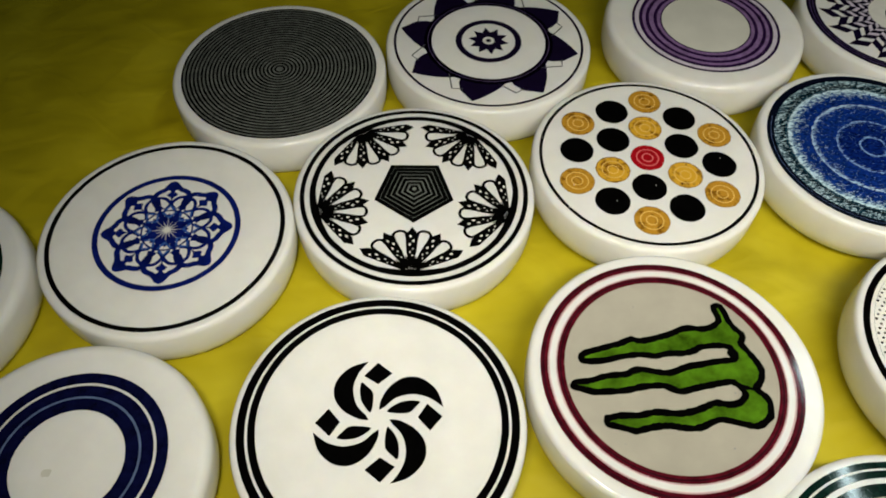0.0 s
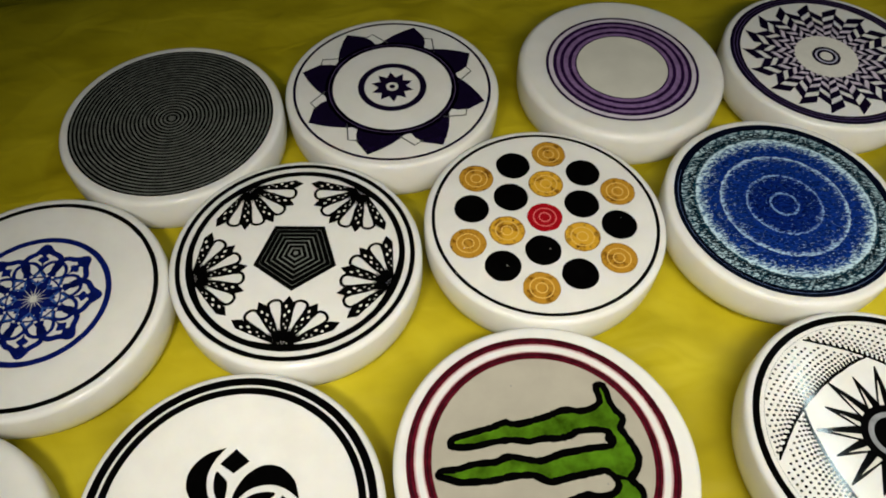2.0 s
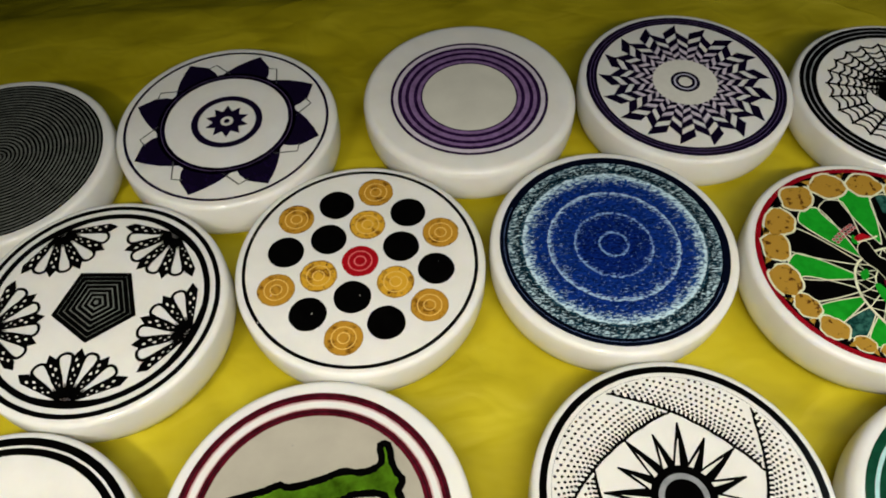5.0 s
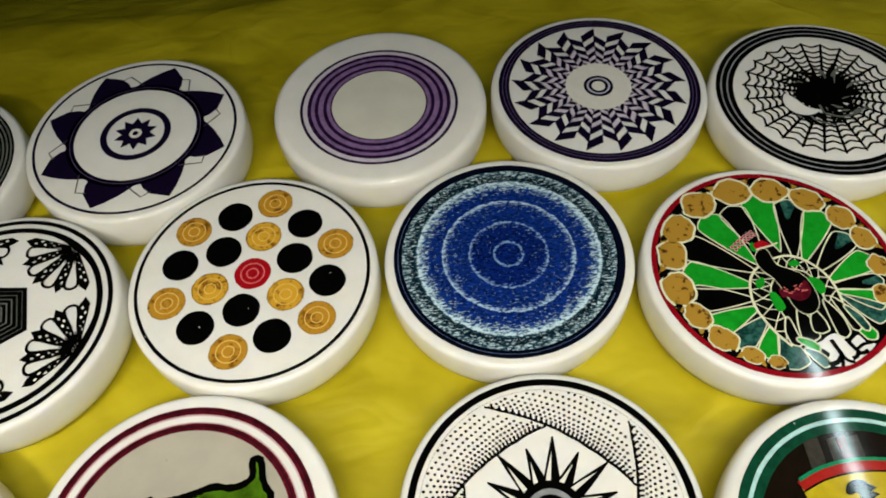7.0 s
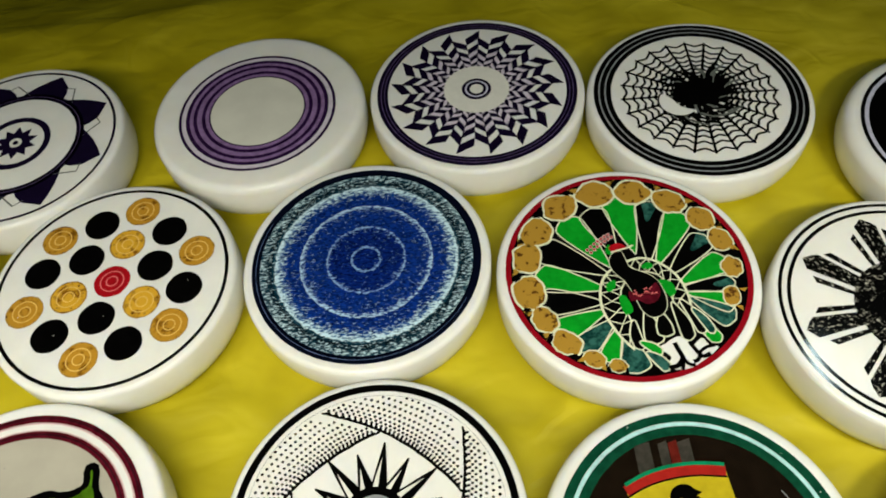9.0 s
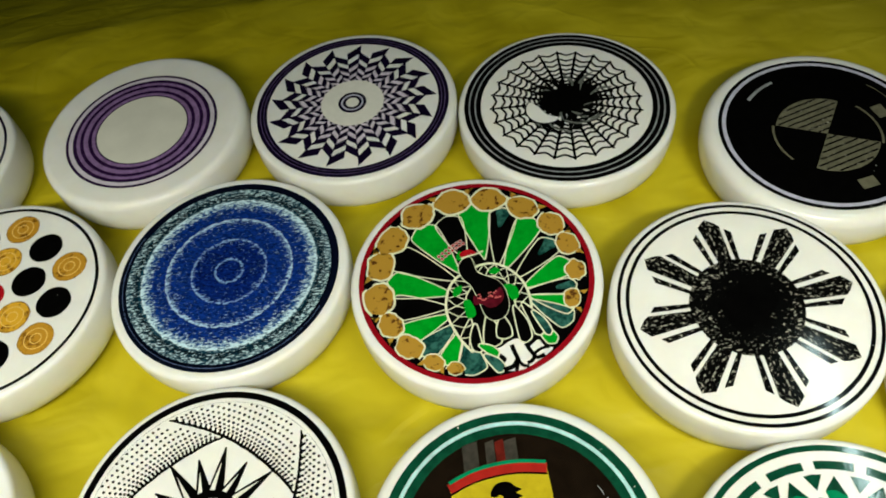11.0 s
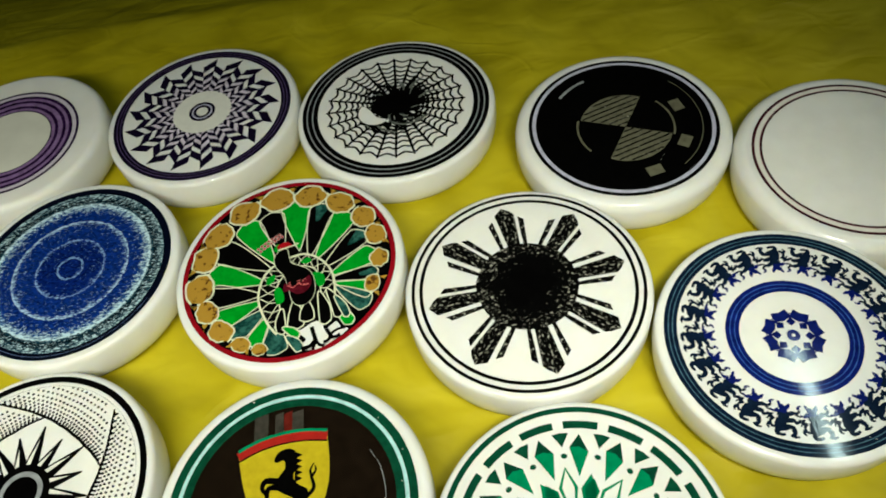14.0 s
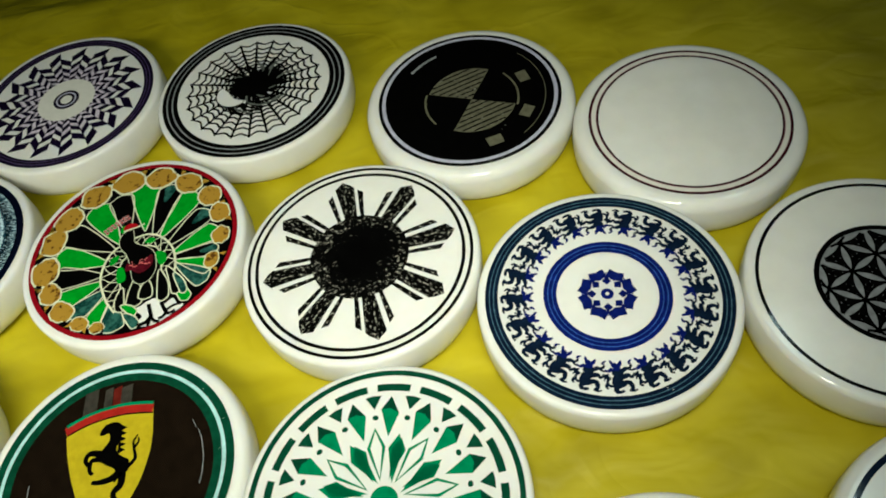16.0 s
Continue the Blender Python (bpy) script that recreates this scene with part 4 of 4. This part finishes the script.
def starburst_striker():
    s = Striker(4.329, -4.298, 0.915, "white carrom striker with black starburst and dotted swirls")
    s.rings(BLACK, (1.868, 1.973))
    s.ink("ring", ring(1.80, 1.806), GREY, 1)

    turns, radii = (0, 7, 15, 25, 34, 47, 63, 80, 93, 106), (1.80, 1.61, 1.46, 1.32, 1.23, 1.135, 1.085, 1.10, 1.17, 1.26)

    def edge(a):
        return float(np.interp(a, turns, radii))

    # Five overlapping swirls: a scalloped inner edge, and rows of dots that close up towards it.
    dots, dashes = [], []
    for k in range(5):
        th = 116 - 72 * k
        line = [polar(edge(a) + 0.010 * math.cos(radians(a * 120)), th - a) for a in range(1, 104)]
        s.ink("swirl_line", ribbon(line, [0.036 + 0.012 * math.cos(radians(a * 120)) for a in range(1, 104)]), BLACK, 2)
        for row in range(35):
            a = 1.5 + 3 * row
            top = 1.79 if a < 72 else edge(a - 72) - 0.045
            lean, d, gap = 0.0, 0.075, 0.046
            if top - edge(a) > 0.05:
                dashes += ribbon([polar(edge(a), th - a), polar(min(top, edge(a) + 0.065), th - a + 0.3)], [0.042, 0.026])
            while edge(a) + d < top:
                c = polar(edge(a) + d, th - a + lean)
                dots += dot(0.0235 + 0.004 * noise.noise(Vector((c[0] * 9, c[1] * 9, k))), c, 7, 0.9)
                gap = min(gap * 1.17, 0.098)
                d += gap
                lean += 0.55
    s.ink("dot_swirl", dots, BLACK, 1, "fine black dots", kind="stuff")
    s.ink("dash_swirl", dashes, BLACK, 1, "short black dashes", kind="stuff")
    for k in range(16):
        ln = 1.09 if k % 2 == 0 else 0.96
        spike = [(0.36, -0.13), (ln * 0.72, -0.066), (ln, -0.012), (ln, 0.012), (ln * 0.72, 0.066), (0.36, 0.13)]
        body = s.ink("spike", [spike], BLACK, 1, angle=81 - 22.5 * k, key=("spike", k % 2))
        s.ink("spike_glint", [[(0.44, 0.015), (ln * 0.80, 0.008), (ln * 0.52, 0.072), (0.44, 0.085)]], PALE, 2, key=("glint", k % 2), under=body)
    s.rings(BLACK, (0.24, 0.46), layer=3)
    s.rings(GREY, (0.27, 0.35), layer=4)
    s.ink("middle", dot(0.26), BLACK, 4.5)


def shield_striker():
    s = Striker(8.566, -5.058, 0.895, "white carrom striker with yellow shield on black inside green rings", 0.16)
    s.ink("print_field", dot(1.60, n=120), UMBER, 1, "glossy brown-black print field")
    s.rings(FOREST, (1.75, 1.879), (1.56, 1.69), layer=2)
    s.ink("ring", ring(1.69, 1.748), AQUA, 2, "pale aqua ring")
    for x0, x1, m in ((-0.60, -0.38, DIM), (-0.27, -0.14, DIM), (-0.13, 0.0, DIM_RED), (0.0, 0.18, DIM)):
        s.ink("stripe", [[(x0, 0.9), (x1, 0.9), (x1, 1.50), (x0, 1.46)]], m, 2)
    top = smooth_line([(-0.84, 0.93), (-0.52, 1.06), (-0.17, 1.13), (0.18, 1.14), (0.55, 1.10)], 5)
    low = smooth_line([(0.58, 0.62), (0.56, 0.28), (0.42, -0.20), (0.16, -0.62), (-0.08, -0.84), (-0.36, -0.55), (-0.58, -0.08), (-0.72, 0.34), (-0.80, 0.70)], 5)
    nicks(s, ((1.80, 20), (1.79, 41), (1.66, 5), (1.84, 110), (1.70, 130)))
    shield = s.ink("shield", [top + low], YELLOW, 3, "yellow shield")
    band = smooth_line([(-0.83, 0.85), (-0.52, 0.98), (-0.17, 1.05), (0.18, 1.06), (0.555, 1.01)], 6)
    s.ink("shield_band", ribbon(band, 0.15), SCARLET, 4, "red band", under=shield)
    s.ink("shield_band", ribbon([(x, y + 0.085) for x, y in band], 0.05), JADE, 5, "green band", under=shield)
    s.ink("shield_line", ribbon([(x, y - 0.085) for x, y in band], 0.025), BLACK, 5, under=shield)
    plain = smooth_line([(-0.27, 0.72), (-0.20, 0.84), (-0.06, 0.88), (0.06, 0.82), (0.08, 0.62), (0.03, 0.42), (0.12, 0.30), (0.24, 0.22), (0.25, 0.06), (0.14, 0.00), (0.06, -0.10), (0.02, -0.02), (0.04, 0.10), (-0.12, 0.20), (-0.24, 0.30), (-0.20, 0.44), (-0.10, 0.58), (-0.12, 0.70), (-0.22, 0.68)], 5, True)
    emblem = s.ink("dark_emblem", [plain], BLACK, 5, "plain dark emblem")
    for k in range(5):
        s.ink("emblem_fringe", [[(0.05, 0.82 - 0.09 * k), (0.17, 0.75 - 0.09 * k), (0.05, 0.70 - 0.09 * k)]], BLACK, 5.4, under=emblem)
    for line, widths in (
        ([(0.22, 0.10), (0.34, 0.22), (0.31, 0.38), (0.29, 0.50), (0.35, 0.60)], (0.07, 0.02)),
        ([(0.31, 0.40), (0.37, 0.48), (0.36, 0.56)], (0.05, 0.02)),
        ([(-0.18, 0.38), (-0.38, 0.42), (-0.44, 0.32), (-0.38, 0.22)], (0.11, 0.05)),
        ([(-0.20, 0.30), (-0.34, 0.30), (-0.36, 0.16), (-0.30, 0.08)], (0.09, 0.05)),
        ([(0.14, 0.06), (-0.02, -0.04), (-0.20, -0.06), (-0.30, -0.04)], (0.13, 0.05)),
        ([(0.16, 0.04), (0.16, -0.14), (0.06, -0.26), (0.10, -0.42), (-0.02, -0.44)], (0.13, 0.05)),
    ):
        pts = smooth_line(line, 5)
        s.ink("emblem_stroke", ribbon(pts, [widths[0] + (widths[1] - widths[0]) * i / (len(pts) - 1) for i in range(len(pts))]), BLACK, 5.2, under=emblem)
    for a0, a1, r in ((-14, 22, 1.38), (24, 30, 1.36), (176, 188, 1.30)):
        s.ink("hairline_scratch", ring(r, r + 0.012, a0, a1, (0.02, 0.0)), GREY, 3)


def green_lattice_striker():
    s = Striker(12.623, -6.131, 0.935, "white carrom striker with green geometric rosette print")
    s.rings(FOREST, (1.892, 1.976))
    for k in range(16):
        a = 79.5 - 22.5 * k
        s.ink("dash", ring(1.64, 1.755, -8.6, 8.6, n=8), FOREST, 1, angle=a, key="dash")
        s.ink("outer_triangle", [[polar(1.36, 11.25), polar(1.57, 15.6), polar(1.58, 11.25), polar(1.57, 6.6)]], FOREST, 1, angle=a, key="tri")
        kite = s.ink("outer_kite", [[polar(1.55, 0.8), polar(1.35, 7), polar(0.92, 1.5), polar(1.29, -5)]], JADE, 1, angle=a, key="kite")
        s.ink("kite_tip", [[polar(1.552, 0.8), polar(1.352, 7), polar(1.36, 1), polar(1.29, -5)]], FOREST, 2, key="kitetip", under=kite)
        s.ink("small_dot", dot(0.04, polar(1.23, 11.25), 12, 1.2), FOREST, 1, angle=a, key="dot")
    for k in range(8):
        a = 92 - 45 * k
        diamond = [polar(1.05, 0), polar(0.79, 9.5), polar(0.30, 4), polar(0.77, -7)]
        s.ink("open_diamond", ribbon(diamond, 0.05, True), JADE, 1, angle=a, key="open_d")
        s.ink("solid_diamond", [[polar(0.98, -21), polar(0.75, -12), polar(0.25, -32), polar(0.76, -29)]], JADE, 1, angle=a, key="solid_d")
        s.ink("solid_diamond", [[polar(0.92, 21), polar(0.78, 29), polar(0.30, 24), polar(0.76, 13)]], JADE, 1, angle=a, key="solid_e")
    s.ink("centre", dot(0.20, (0, 0), 30), JADE, 1)


def dark_green_ring_striker():
    s = Striker(1.63, -7.72, 0.90, "white carrom striker with near-black green rings and grey field", 0.09, 2.06)
    s.ink("print_field", dot(1.46, n=90), PAPER, 1, "grey print field")
    s.rings(DARK_GREEN, (1.84, 1.93), (1.71, 1.81), (1.46, 1.635))


def corner_striker():
    s = Striker(20.12, -8.40, 0.90, "white carrom striker with navy ring and aqua flecks", 0.14, 2.06)
    s.rings(MIDNIGHT, (1.79, 1.87))
    for k in range(14):
        p = polar(1.45, 20 + 25.7 * k)
        s.ink("aqua_fleck", [turn([(-0.14, -0.06), (0.0, -0.12), (0.16, -0.02), (0.04, 0.03), (0.10, 0.12), (-0.08, 0.08)], 25.7 * k, p)], AQUA, 1)
        s.ink("navy_fleck", ribbon(turn([(-0.14, -0.06), (0.0, -0.12), (0.16, -0.02), (0.04, 0.03), (0.10, 0.12), (-0.08, 0.08)], 25.7 * k, p), 0.02, True), MIDNIGHT, 2)


def nicks(striker, spots):
    """Small chips where the ink has gone and the white shows."""
    for r, a in spots:
        striker.ink("chip", dot(rng.uniform(0.007, 0.016), polar(r, a), 6, 0.6, a * 3, 0.4), PALE, 6)


def plain_striker():
    Striker(16.0, -8.64, 0.88, "plain white acrylic carrom striker", 0.16, 2.06)


for build in (spiral_striker, star_striker, purple_ring_striker, chevron_striker, web_striker, dark_roundel_striker, blank_striker, green_ring_striker, mandala_striker, fan_striker, pieces_striker, denim_striker, fan_tail_striker, sun_striker, frieze_striker, lattice_striker, navy_ring_striker, pinwheel_striker, claw_striker, starburst_striker, shield_striker, green_lattice_striker, dark_green_ring_striker, corner_striker, plain_striker):
    build()
